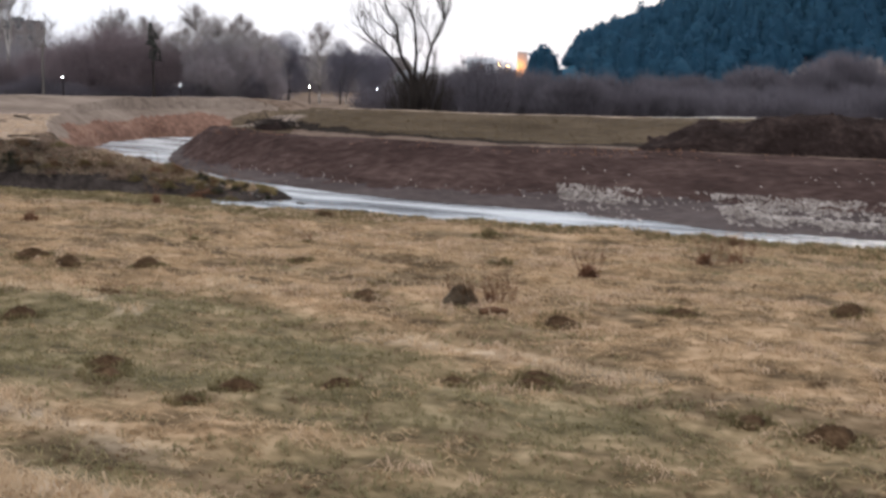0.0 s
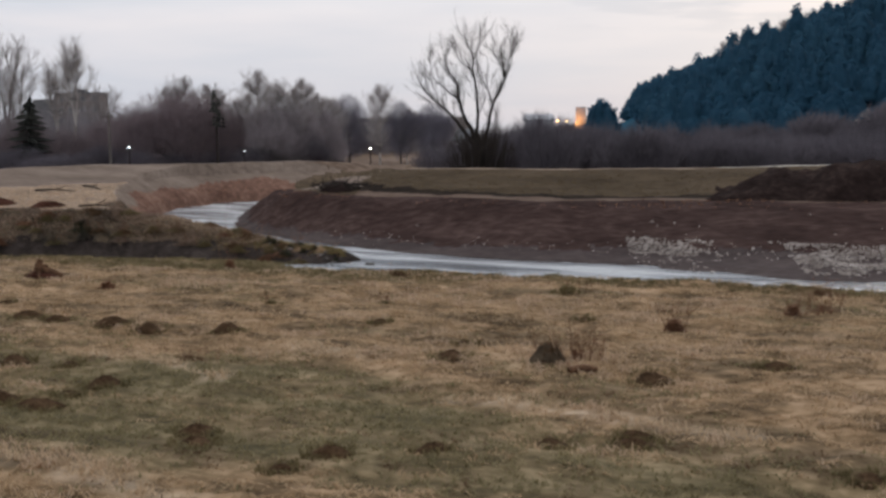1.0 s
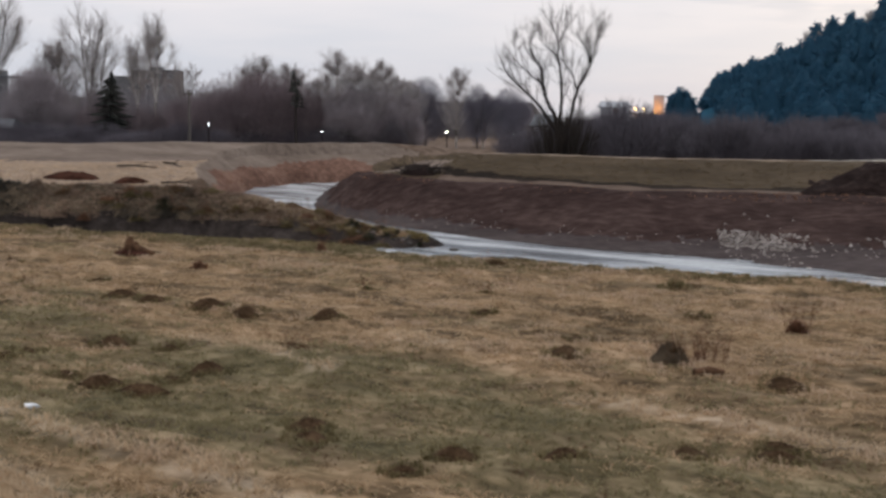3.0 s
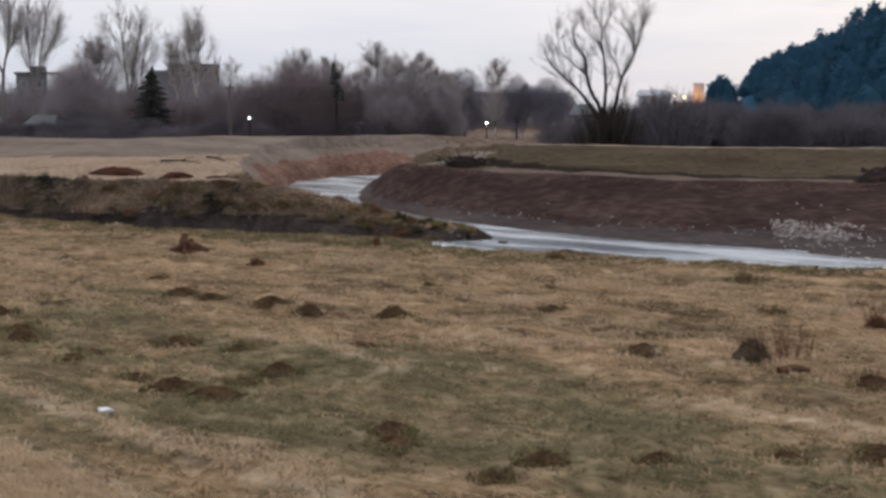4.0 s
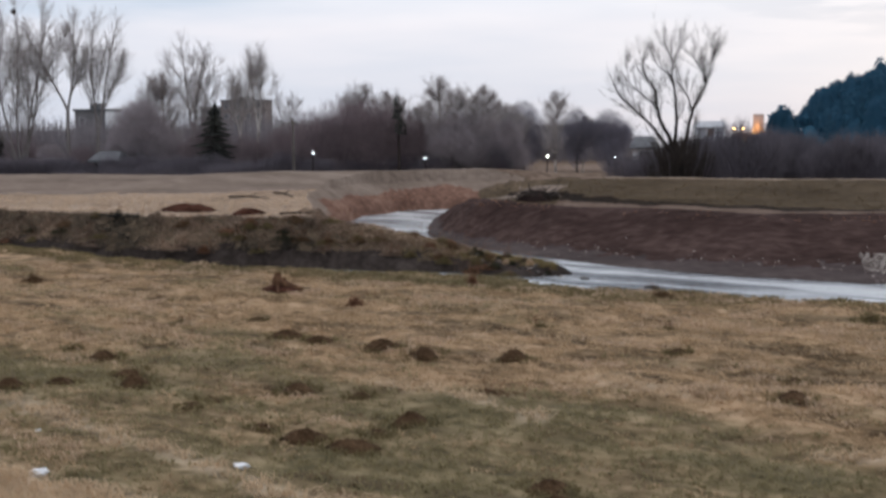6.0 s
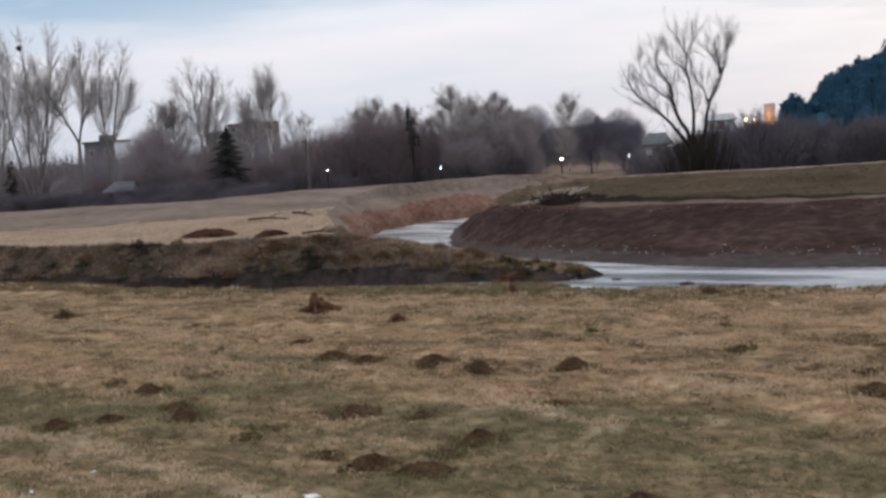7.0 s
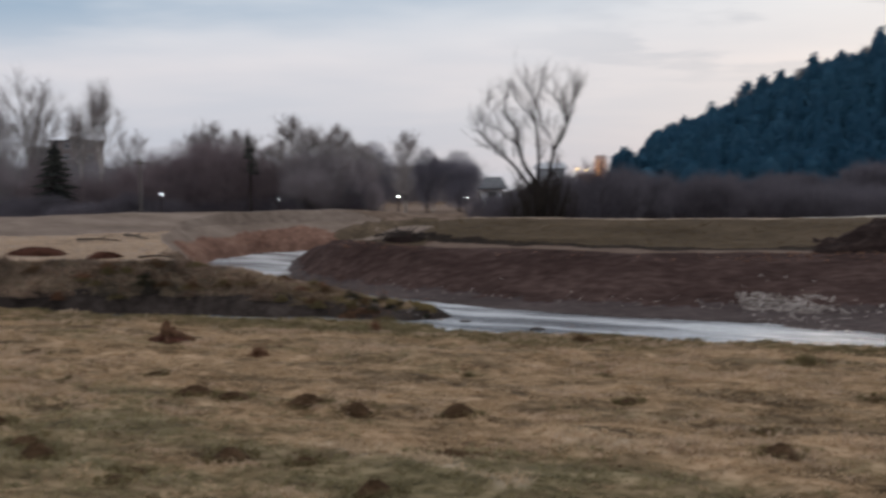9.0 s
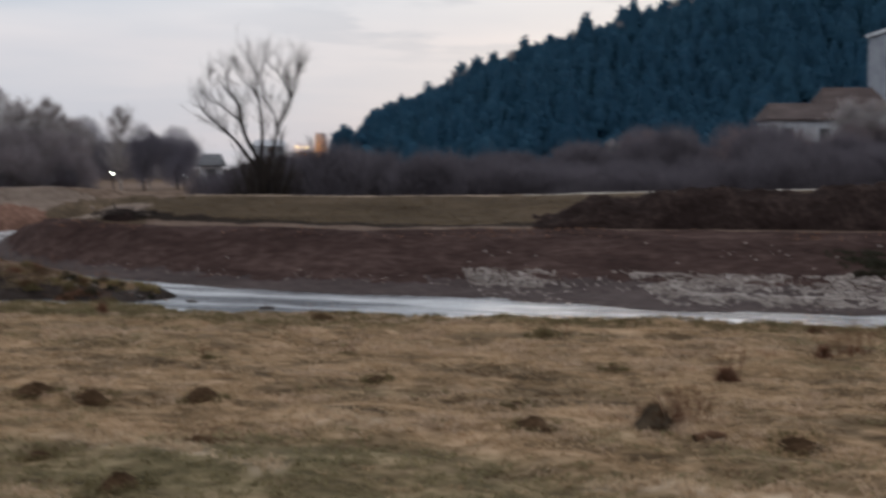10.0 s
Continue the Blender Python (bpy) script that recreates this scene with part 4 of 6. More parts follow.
def willow():
    """The lone tree on the levee: a short stout bole, four great limbs and thin upright rods."""
    w = Wood(11)
    w.limb((0, 0, -2.4), (0, 0, 1), 3.9, 0.44, 0.40, 8, 0.015, 0)
    limbs = [(((-0.22, 1.2), (-0.98, 2.25), (-1.45, 2.9), (-2.25, 3.8), (-3.27, 4.65), (-3.8, 5.3), (-4.15, 6.0)), 0.12, 0.3),
             (((-0.15, 1.3), (-0.55, 2.45), (-1.1, 3.45), (-1.38, 4.45), (-1.32, 5.0), (-1.7, 5.9), (-2.2, 6.65), (-2.3, 7.5)), 0.13, 0.5),
             (((-1.42, 4.5), (-2.2, 5.1), (-3.05, 5.9), (-3.3, 7.1)), 0.055, 0.4),
             (((-0.05, 1.3), (-0.2, 2.15), (-0.08, 3.35), (-0.16, 4.9), (-0.38, 6.2), (-0.34, 7.15), (-0.8, 8.35)), 0.13, -0.3),
             (((-0.38, 6.3), (-1.1, 6.85), (-1.6, 7.4)), 0.05, -0.2),
             (((-0.36, 7.2), (0.06, 8.1)), 0.035, -0.3),
             (((0.2, 1.3), (0.44, 2.15), (0.65, 3.15), (0.95, 4.2), (1.52, 5.3), (1.8, 6.1), (2.15, 7.6), (2.4, 8.3)), 0.12, 0.2),
             (((1.75, 5.95), (1.45, 6.7), (0.76, 7.75)), 0.055, 0.3),
             (((1.62, 5.9), (1.53, 7.4)), 0.04, 0.1),
             (((0.92, 4.1), (0.55, 5.1), (-0.05, 6.0)), 0.055, 0.0),
             (((0.6, 0.9), (0.95, 1.7), (1.1, 3.1)), 0.11, 0.5)]
    for ctrl, r, depth in limbs:
        ctrl = [(0.88 * a, 0.87 * b) for a, b in ctrl]
        n = 4 * (len(ctrl) - 1)
        pts, prev = [], None
        for i in range(n + 1):
            t = i / 4
            k = min(int(t), len(ctrl) - 2)
            f = t - k
            x, z = (ctrl[k][j] * (1 - f) + ctrl[k + 1][j] * f for j in (0, 1))
            q = np.array([x, depth * i / n, z]) + w.r.normal(0, 0.022, 3) * (0 < i < n)
            rr = r * 1.2 * (1 - 0.88 * (i / n) ** 0.8)
            h = unit(q - prev[0]) if prev is not None else unit(np.array([ctrl[1][0] - ctrl[0][0], 0, ctrl[1][1] - ctrl[0][1]]))
            if prev is not None:
                w.limbs.append((*prev[0], *q, prev[2], rr))
            prev = (q, h, rr)
            pts.append(prev)
        w.brush(pts, 0.6, 7 * len(ctrl), 0.55, 0.0032, 26, 0.6)
        for j in range(3 * len(ctrl)):
            i = int(w.r.integers(n // 4 + 1, n + 1))
            p, h, rr = pts[i]
            b2 = w.limb(p, w.side(h, w.r.uniform(22, 48)), w.r.uniform(0.6, 1.6) * (1.15 - 0.5 * i / n), min(0.018, rr * 0.4), 0.005, 6, 0.08, 0.16)
            w.brush(b2, 0.2, 18, 0.55, 0.003, 26, 0.6)
            for m in range(2):
                q, g, r3 = b2[int(w.r.integers(2, 6))]
                c2 = w.limb(q, w.side(g, 28), w.r.uniform(0.5, 1.1), r3 * 0.6, 0.004, 4, 0.08, 0.18)
                w.brush(c2, 0.2, 11, 0.5, 0.0028, 26, 0.6)
    # suckers round the bole
    for k in range(230):
        a, o = w.r.uniform(0, 2 * math.pi), w.r.uniform(0.3, 1.7)
        b2 = w.limb((math.cos(a) * o, math.sin(a) * o, w.r.uniform(-1.5, 0.9)), (math.cos(a) * 0.3, math.sin(a) * 0.3, 1), w.r.uniform(0.8, 2.2), 0.014, 0.005, 4, 0.08, 0.1)
        w.brush(b2, 0.1, 16, 0.5, 0.007, 30, 0.5)
    return w


def tubes_mesh(name, n, q):
    """A ball of crossed twigs."""
    rr = np.random.default_rng(88)
    segs = []
    for k in range(n):
        p, d = unit(rr.normal(0, 1, 3)) * q * rr.uniform(0.3, 0.8), unit(rr.normal(0, 1, 3)) * q
        segs.append((*(p - d * 0.5), *(p + d * 0.5), 0.02, 0.012))
    v, f = tubes(segs, 4)
    return mesh_of(name, v, f, [M["bark_dark"]])


def tree(name, wood, bark, twig, x, y, label, category="tree", group="", turn=0.0, z=None):
    t = root(name, pose(x, y, ground_z(x, y) if z is None else z, 0, 0, turn), label, category, group)
    a, b = wood.meshes(name, M[bark], M[twig])
    part("trunk", a, t)
    part("crown", b, t, "bare twigs")
    return t


def thicket(t):
    """The stems of a shrub are one tangle."""
    for o in t.children:
        if o.name.startswith("trunk"):
            o.name = "brushwood"
            tagged(o, kind="stuff")
    return t


def again(t, x, y, turn, size, wide=None):
    m = pose(x, y, ground_z(x, y), 0, 0, turn) @ Matrix.Diagonal((wide or size, wide or size, size, 1))
    return copy_thing(t, m)


tree("willow", willow(), "bark_willow", "twig_willow", -3.5, 73.9, "leafless multi-stemmed willow standing alone on the levee", z=0.7)

G = "bare trees behind the levee"
L = "tall leafless grey poplar with steep limbs"
pop = tree("poplar", poplar(21, 15.9, 0.06, 4, 15, 24), "bark", "twig_grey", -55.6, 95, "tall leafless grey poplar with four stems", group=G)
pop1 = tree("poplar", poplar(22, 14.3, 0.44, 2, 17, 26), "bark", "twig_grey", -51.2, 95, "tall leafless grey poplar forked at half its height", group=G, turn=8)
pop2 = tree("poplar", poplar(25, 14.4, 0.30, 2, 13, 24), "bark", "twig_grey", -49.4, 95.8, "tall leafless grey poplar with a low narrow fork", group=G, turn=-10)
pop3 = tree("poplar", poplar(26, 12.0, 0.36, 2, 9, 30, 0.7), "bark", "twig_grey", -40.5, 95, L, group=G, turn=15)
pop4 = tree("poplar", poplar(27, 10.9, 0.42, 2, 11, 28, 0.7), "bark_pale", "twig_grey", -36.0, 95, "leafless pale-barked poplar with a narrow crown", group=G)
for src, x, y, turn, size in ((pop, -60.2, 97, 140, 0.98), (pop2, -64.0, 99, 200, 0.95), (pop3, -42.2, 99, 200, 0.80), (pop4, -37.8, 98, 220, 0.86), (pop3, -34.4, 99, 80, 0.66)):
    again(src, x, y, turn, size)

nest = new("nest", tubes_mesh("nest", 90, 0.26))
nest.matrix_world = pose(-55.7, 95, 13.0)
tagged(nest, "dark round twig nest high in a bare poplar", "nest")

bir = tree("birch", birch(31, 8.8), "bark_pale", "twig_grey", -21.3, 95, "leafless birch with a white trunk and drooping twigs", group=G)
bir2 = tree("birch", birch(32, 8.0), "bark_pale", "twig_grey", -18.7, 96, "leafless birch with a white trunk and drooping twigs", group=G)
for src, x, y, turn, size in ((bir, -28.4, 100, 40, 0.98), (bir2, -26.6, 101, 120, 1.0), (bir, -15.9, 124, 200, 0.95), (bir2, -17.4, 97, 60, 0.86), (bir2, -23.2, 97, 160, 0.82), (bir, -30.2, 101, 250, 0.9), (bir2, -13.4, 125, 20, 0.74),
                              (bir2, -45.6, 98, 80, 1.2), (bir, -44.4, 97.5, 10, 1.12), (bir, -20.2, 97, 130, 0.9), (bir2, -19.5, 98, 310, 0.94), (bir, -18.0, 98.5, 75, 0.8), (bir2, -22.3, 97.5, 215, 0.9), (bir, -16.4, 99, 170, 0.74), (bir, -25.2, 99, 100, 0.85), (bir2, -33.4, 100, 30, 0.7)):
    again(src, x, y, turn, size)

dome = tree("round_tree", dome_tree(41, 7.0, 5.6, 1.5), "bark_dark", "twig_maroon", -28.6, 94, "dense dark leafless round-crowned tree", group=G)
dome3 = tree("round_tree", dome_tree(43, 6.0, 4.4, 2.6, 3), "bark_dark", "twig_hazed", -10.84, 125, "dense maroon tree with a smooth domed crown, haze painted in as slate", group=G)
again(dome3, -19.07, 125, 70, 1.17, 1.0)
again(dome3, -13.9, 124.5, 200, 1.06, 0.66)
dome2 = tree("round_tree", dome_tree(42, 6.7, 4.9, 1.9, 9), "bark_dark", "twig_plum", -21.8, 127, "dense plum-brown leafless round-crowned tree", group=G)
for src, x, y, turn, size in ((dome, -26.4, 94.5, 90, 1.0), (dome, -30.6, 93.5, 30, 0.88), (dome, -24.6, 95, 200, 0.9), (dome, -22.6, 96.5, 300, 0.84), (dome, -27.4, 96, 140, 0.98),
                              (dome2, -20.6, 95, 45, 0.84), (dome2, -18.4, 96, 150, 0.80), (dome2, -16.9, 98, 250, 0.76), (dome, -32.4, 94, 140, 0.74), (dome, -34.2, 95, 10, 0.66), (dome2, -45.0, 94.5, 80, 1.06), (dome2, -46.8, 96, 20, 0.78),
                              (dome, -56.5, 97, 210, 0.66), (dome, -36.6, 94.5, 60, 0.62), (dome2, -42.8, 94, 190, 0.66), (dome, -39.6, 94.4, 15, 0.80), (dome2, -53.0, 95, 75, 0.55), (dome, -49.8, 94.5, 175, 0.52)):
    again(src, x, y, turn, size)

brush_kinds = [thicket(tree("shrub", shrub(50 + i, 2.6, 14, 1.0), "bark_dark", "twig_dark", -40 - 3.1 * i, 91 + i * 0.6, "dark leafless brushwood shrub behind the levee", "shrub", "brushwood")) for i in range(3)]
brush_pale = [thicket(tree("shrub", shrub(60 + i, 2.4, 14, 0.9), "bark_dark", "twig_dark", 8 + 5 * i, 84 + i, "grey-brown leafless brushwood shrub behind the levee", "shrub", "brushwood")) for i in range(2)]
r = np.random.default_rng(5)
for i in range(50):                       # hedge under the trees
    x = -66 + i * 1.0 + r.uniform(-0.5, 0.5)
    yy = np.interp(x, [-64, -34, -24, -12], [88, 88.5, 93.5, 97]) + r.uniform(0, 4)
    again(brush_kinds[i % 3], x, yy, r.uniform(0, 360), r.uniform(0.6, 1.05), r.uniform(1.0, 1.5))
for i in range(100):                      # thicket behind the right-hand levee
    x = -5.8 + i * 0.555 + r.uniform(-0.4, 0.4)
    yy = np.interp(x, [-7, 20, 50], [77.5, 74, 69]) + r.uniform(0, 9)
    high = np.interp(x, [-6, -4, -2, 2, 4, 12, 16, 22, 26, 48], [1.4, 1.65, 1.95, 1.95, 1.65, 1.6, 1.4, 1.4, 1.8, 2.0])
    again((brush_kinds + brush_pale)[i % 5], x, yy, r.uniform(0, 360), high * r.uniform(0.66, 0.92), r.uniform(1.2, 1.7))
for i in range(22):                       # taller grey brush nearer the houses
    x = 12 + i * 1.75 + r.uniform(-0.6, 0.6)
    again(brush_pale[i % 2], x, 92 + r.uniform(0, 14), r.uniform(0, 360), np.interp(x, [12, 30, 55], [1.2, 1.9, 2.4]) * r.uniform(0.8, 1.2), r.uniform(1.6, 2.4))
for i in range(36):                       # bare trees round the houses
    x = 27 + i * 1.25 + r.uniform(-0.8, 0.8)
    again((dome, bir2, dome)[i % 3], x, 108 + r.uniform(0, 26), r.uniform(0, 360), np.interp(x, [28, 33, 40, 43, 51, 54, 70], [0.5, 0.78, 0.85, 0.78, 0.74, 0.88, 1.1]) * r.uniform(0.75, 1.15))


for i in range(14):                       # taller bare trees beside the tall house
    again((dome, bir)[i % 2], 44 + i * 0.95 + r.uniform(-0.4, 0.4), 100 + r.uniform(0, 12), r.uniform(0, 360), r.uniform(0.8, 1.02), r.uniform(0.8, 1.05))
    again((bir, dome)[i % 2], 55 + i * 1.0 + r.uniform(-0.5, 0.5), 106 + r.uniform(0, 12), r.uniform(0, 360), r.uniform(0.75, 1.25))


# distant belt of bare wood that closes the plain
rr = np.random.default_rng(15)
segs = []
for k in range(760):
    x = rr.uniform(-120, -3) if k < 620 else rr.uniform(-34, -6)
    y = rr.uniform(132, 175)
    if -23 < x < -12 and y < 152 or x > -10.8 - 0.05 * (y - 150):
        continue
    h = rr.uniform(4.2, 6.2) * (1.2 if x < -40 else 1.0)
    for j in range(60):
        a, o = rr.uniform(0, 6.28), rr.uniform(0, 1.6)
        p = np.array([x + o * math.cos(a), y + o * math.sin(a), -1.2 + h * rr.uniform(0, 0.6)])
        d = np.array([rr.normal(0, 0.45), rr.normal(0, 0.3), 1.0]) * h * rr.uniform(0.18, 0.42)
        segs.append((*p, *(p + d), 0.034, 0.010))
v, f = tubes(segs, 3)
tagged(new("far_wood", mesh_of("far_wood", v, f, [M["twig_wood"]])), "grey belt of distant bare trees, haze painted into the twigs", "wood", kind="stuff")


def conifer_arrays(rr, height, width, layers, points, bare=0.15):
    """Whorls of ragged drooping boughs round a stem; rows of vertices and triangles."""
    vs, fs = [], []
    for k in range(layers):
        f = k / (layers - 1)
        z = height * (bare + (1 - bare) * f)
        rad = width * (1 - f) ** 0.8 * rr.uniform(0.75, 1.1) * 0.5 + 0.04 * width
        c = len(vs)
        vs.append((rr.normal(0, 0.03) * width, rr.normal(0, 0.03) * width, z + height * 0.9 / layers))
        for j in range(points):
            a = 2 * math.pi * (j + rr.uniform(-0.3, 0.3)) / points
            q = rad * (rr.uniform(0.75, 1.25) if j % 2 else rr.uniform(0.3, 0.6))
            vs.append((q * math.cos(a), q * math.sin(a), z - height * rr.uniform(0.0, 0.6) / layers))
        for j in range(points):
            fs.append((c, c + 1 + j, c + 1 + (j + 1) % points))
    return np.array(vs), np.array(fs)


def pine_arrays(rr, height, width, n=95):
    """A pine's uneven crown: a lumpy closed body, broad below the middle, set with small tilted needle tufts."""
    def half(f):
        return width * 0.5 * (0.08 + 0.98 * (1 - f) ** 0.7 * np.minimum(1, 0.45 + 5 * f))

    rings, segs = 6, 9
    body, tris = [], []
    for i in range(rings):
        f = i / rings
        for k in range(segs):
            a = 2 * math.pi * (k + 0.5 * (i % 2)) / segs
            q = float(half(f)) * rr.uniform(0.7, 1.0)
            body.append((q * math.cos(a), q * math.sin(a), height * (0.08 + 0.88 * f + rr.uniform(-0.03, 0.03))))
    body.append((0, 0, height * 0.97))
    for i in range(rings - 1):
        for k in range(segs):
            a, b = i * segs + k, i * segs + (k + 1) % segs
            tris += [(a, b, b + segs), (a, b + segs, a + segs)]
    tris += [((rings - 1) * segs + k, (rings - 1) * segs + (k + 1) % segs, rings * segs) for k in range(segs)]
    f = rr.uniform(0, 1, n) ** 0.8
    a = rr.uniform(0, 2 * math.pi, n)
    rad = half(f) * rr.uniform(0.75, 1.12, n)
    c = np.stack([rad * np.cos(a), rad * np.sin(a), height * (0.10 + 0.90 * f)], axis=-1)
    out = np.stack([np.cos(a), np.sin(a), rr.uniform(0.0, 0.9, n)], axis=-1)
    q = rr.uniform(0.14, 0.32, (n, 1)) * (1.1 - 0.5 * f[:, None])
    u = np.cross(out, rr.normal(0, 1, (n, 3)))
    u /= np.linalg.norm(u, axis=1, keepdims=True) + 1e-6
    w = np.cross(out, u) + 0.6 * rr.normal(0, 1, (n, 3))
    v = np.stack([c + u * q, c - u * q * 0.8 + w * q * 0.5, c - w * q + out * q * 0.5], axis=1).reshape(-1, 3)
    return np.concatenate([np.array(body), v]), np.concatenate([np.array(tris), np.arange(3 * n).reshape(-1, 3) + len(body)])


def spruce(x, y, height, width, seed, label, scarce=False):
    rr = np.random.default_rng(seed)
    t = root("conifer", pose(x, y, ground_z(x, y)), label, "tree")
    v, f = tubes([(0, 0, -0.2, 0, 0, height * 0.5, height * 0.018, height * 0.012), (0, 0, height * 0.5, 0, 0, height * 0.98, height * 0.012, 0.01)], 6)
    part("trunk", mesh_of("conifer_trunk", v, f, [M["bark_dark"]]), t)
    if scarce:                             # broken crown: a few separate boughs
        vs, fs, n = [], [], 0
        for k in range(11):
            v, f = conifer_arrays(rr, rr.uniform(0.5, 0.9), rr.uniform(0.5, 0.9), 4, 8, 0.0)
            a = rr.uniform(0, 6.28)
            z = height * rr.uniform(0.5, 0.95)
            o = width * 0.42 * (1.25 - z / height) * rr.uniform(0.3, 1.6)
            vs.append(v + np.array([o * math.cos(a), o * math.sin(a), z - 0.3]))
            fs.append(f + n)
            n += len(v)
        v, f = np.concatenate(vs), np.concatenate(fs)
    else:
        v, f = conifer_arrays(rr, height, width, 15, 22, 0.05)
    part("crown", mesh_of("conifer_crown", v, f, [M["spruce"]]), t, "dark needles")


spruce(-38.4, 93.2, 6.3, 5.2, 71, "dark dense spruce among bare trees")
spruce(-23.9, 92.5, 7.2, 2.4, 72, "dark conifer with a sparse broken crown", True)
spruce(-60.5, 100, 5.0, 3.0, 73, "dark dense spruce among bare trees")

# pine wood on the hill
rr = np.random.default_rng(9)
pines = [pine_arrays(rr, rr.uniform(2.8, 4.2), rr.uniform(2.4, 3.3)) for _ in range(14)]
vs, fs, n = [], [], 0
for k in range(5400):
    x, yy = rr.uniform(5, 185), 141 + 72 * rr.uniform() ** 0.85
    foot = float(np.interp(x - 0.10 * (yy - 200), RIDGE_X, RIDGE_Z))
    if foot < 1.0 or x < 13.5:
        continue
    v, f = pines[int(rr.integers(14))]
    s = rr.uniform(0.75, 1.3) * (1.4 if rr.uniform() < 0.08 else 1.0)
    a = rr.uniform(0, 6.28)
    c, q = math.cos(a), math.sin(a)
    z = foot * float(smooth01(np.array((yy - 138) / 62))) - 1.2
    vs.append(np.stack([(v[:, 0] * c - v[:, 1] * q) * s + x, (v[:, 0] * q + v[:, 1] * c) * s + yy, v[:, 2] * s + z], axis=-1))
    fs.append(f + n)
    n += len(v)
tagged(new("pine_forest", mesh_of("pine_forest", np.concatenate(vs), np.concatenate(fs), [M["needle"]], smooth=True)), "dark pine forest covering the hillside, haze painted in as blue", "forest", kind="stuff")
knoll = root("pine_clump", pose(6.95, 151, ground_z(6.95, 151)), "dark rounded group of pines at the hill's foot", "tree")
vs, fs, n = [], [], 0
for k in range(14):
    v, f = pines[k]
    o = np.array([1.4 * math.cos(2.4 * k) * math.sqrt(k / 14), 1.3 * math.sin(2.4 * k) * math.sqrt(k / 14), -0.2])
    tall = (6.9 - 0.8 * abs(o[0])) * rr.uniform(0.86, 1.0)
    vs.append(v * np.array([1.1, 1.1, tall / float(v[:, 2].max())]) + o)
    fs.append(f + n)
    n += len(v)
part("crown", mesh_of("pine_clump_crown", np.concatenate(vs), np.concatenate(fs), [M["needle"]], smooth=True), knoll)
v, f = tubes([(0, 0, -0.3, 0, 0, 3, 0.22, 0.12), (1.2, 0.5, -0.3, 1.2, 0.5, 3, 0.2, 0.1), (-1.3, 0, -0.3, -1.3, 0, 3, 0.2, 0.1)], 6)
part("trunk", mesh_of("pine_clump_trunk", v, f, [M["bark_dark"]]), knoll)


for i in range(16):                       # bare broadleaved trees along the crest
    x = 27 + i * 2.9 + r.uniform(-1.2, 1.2)
    again((bir, bir2, dome2)[i % 3], x, 194 + r.uniform(0, 8), r.uniform(0, 360), r.uniform(0.42, 0.66), r.uniform(0.5, 0.8))


# ---------- buildings ----------
def block(name, x, y, z, turn, w, d, h, wall, label, storeys, bays, roof="flat", roof_mat="roof_grey", lit=(), win=(0.9, 1.1)):
    """A house or block of flats: walls, roof and each window with its frame and pane. Front faces -y."""
    b = root(name, pose(x, y, z, 0, 0, turn), label, "building")
    part("wall", box_mesh("wall", M[wall], -w / 2, -d / 2, -1.5, w / 2, d / 2, h), b)
    if roof == "flat":
        bm = bmesh.new()
        box(bm, -w / 2 - 0.25, -d / 2 - 0.25, h + 0.003, w / 2 + 0.25, d / 2 + 0.25, h + 0.35)
        box(bm, -w * 0.15, -d * 0.2, h + 0.35, w * 0.12, d * 0.2, h + 1.3)
    else:
        bm = bmesh.new()
        e, rise = 0.45, float(roof)
        p = [(-w / 2 - e, -d / 2 - e, h), (w / 2 + e, -d / 2 - e, h), (w / 2 + e, d / 2 + e, h), (-w / 2 - e, d / 2 + e, h), (-w / 2 - e + rise * 0.5, 0, h + rise), (w / 2 + e - rise * 0.5, 0, h + rise)]
        low = [bm.verts.new(q) for q in p]
        thick = [bm.verts.new((q[0], q[1], q[2] - 0.16)) for q in p[:4]]
        for f in ((0, 1, 5, 4), (2, 3, 4, 5), (1, 2, 5), (3, 0, 4)):
            bm.faces.new([low[i] for i in f])
        for i in range(4):
            bm.faces.new([low[i], low[(i + 1) % 4], thick[(i + 1) % 4], thick[i]])
        bm.faces.new(thick)
    part("roof", bm_mesh("roof", bm, M[roof_mat]), b)
    frame_me = None
    for s in range(storeys):
        for k in range(bays):
            ww, wh = win
            cx, cz = -w / 2 + w * (k + 0.5) / bays, h * (s + 0.55) / storeys
            if frame_me is None:
                bm = bmesh.new()
                for q in ((-ww / 2 - 0.09, -0.06, -wh / 2 - 0.09, ww / 2 + 0.09, 0.02, -wh / 2), (-ww / 2 - 0.09, -0.06, wh / 2, ww / 2 + 0.09, 0.02, wh / 2 + 0.09), (-ww / 2 - 0.09, -0.06, -wh / 2, -ww / 2, 0.02, wh / 2), (ww / 2, -0.06, -wh / 2, ww / 2 + 0.09, 0.02, wh / 2)):
                    box(bm, *q)
                frame_me = bm_mesh("window_frame", bm, M["window_haze"])
                pane_me = box_mesh("pane", M["window"], -ww / 2, -0.02, -wh / 2, ww / 2, 0.015, wh / 2)
                # panes listed in lit only get the paler haze colour, none glows
                hazed_me = box_mesh("pane_hazed", M["window_haze"], -ww / 2, -0.02, -wh / 2, ww / 2, 0.015, wh / 2)
            o = part("window", frame_me, b)
            o.location = (cx, -d / 2 - 0.02, cz)
            part("pane", hazed_me if (s, k) in lit else pane_me, o)
    return b


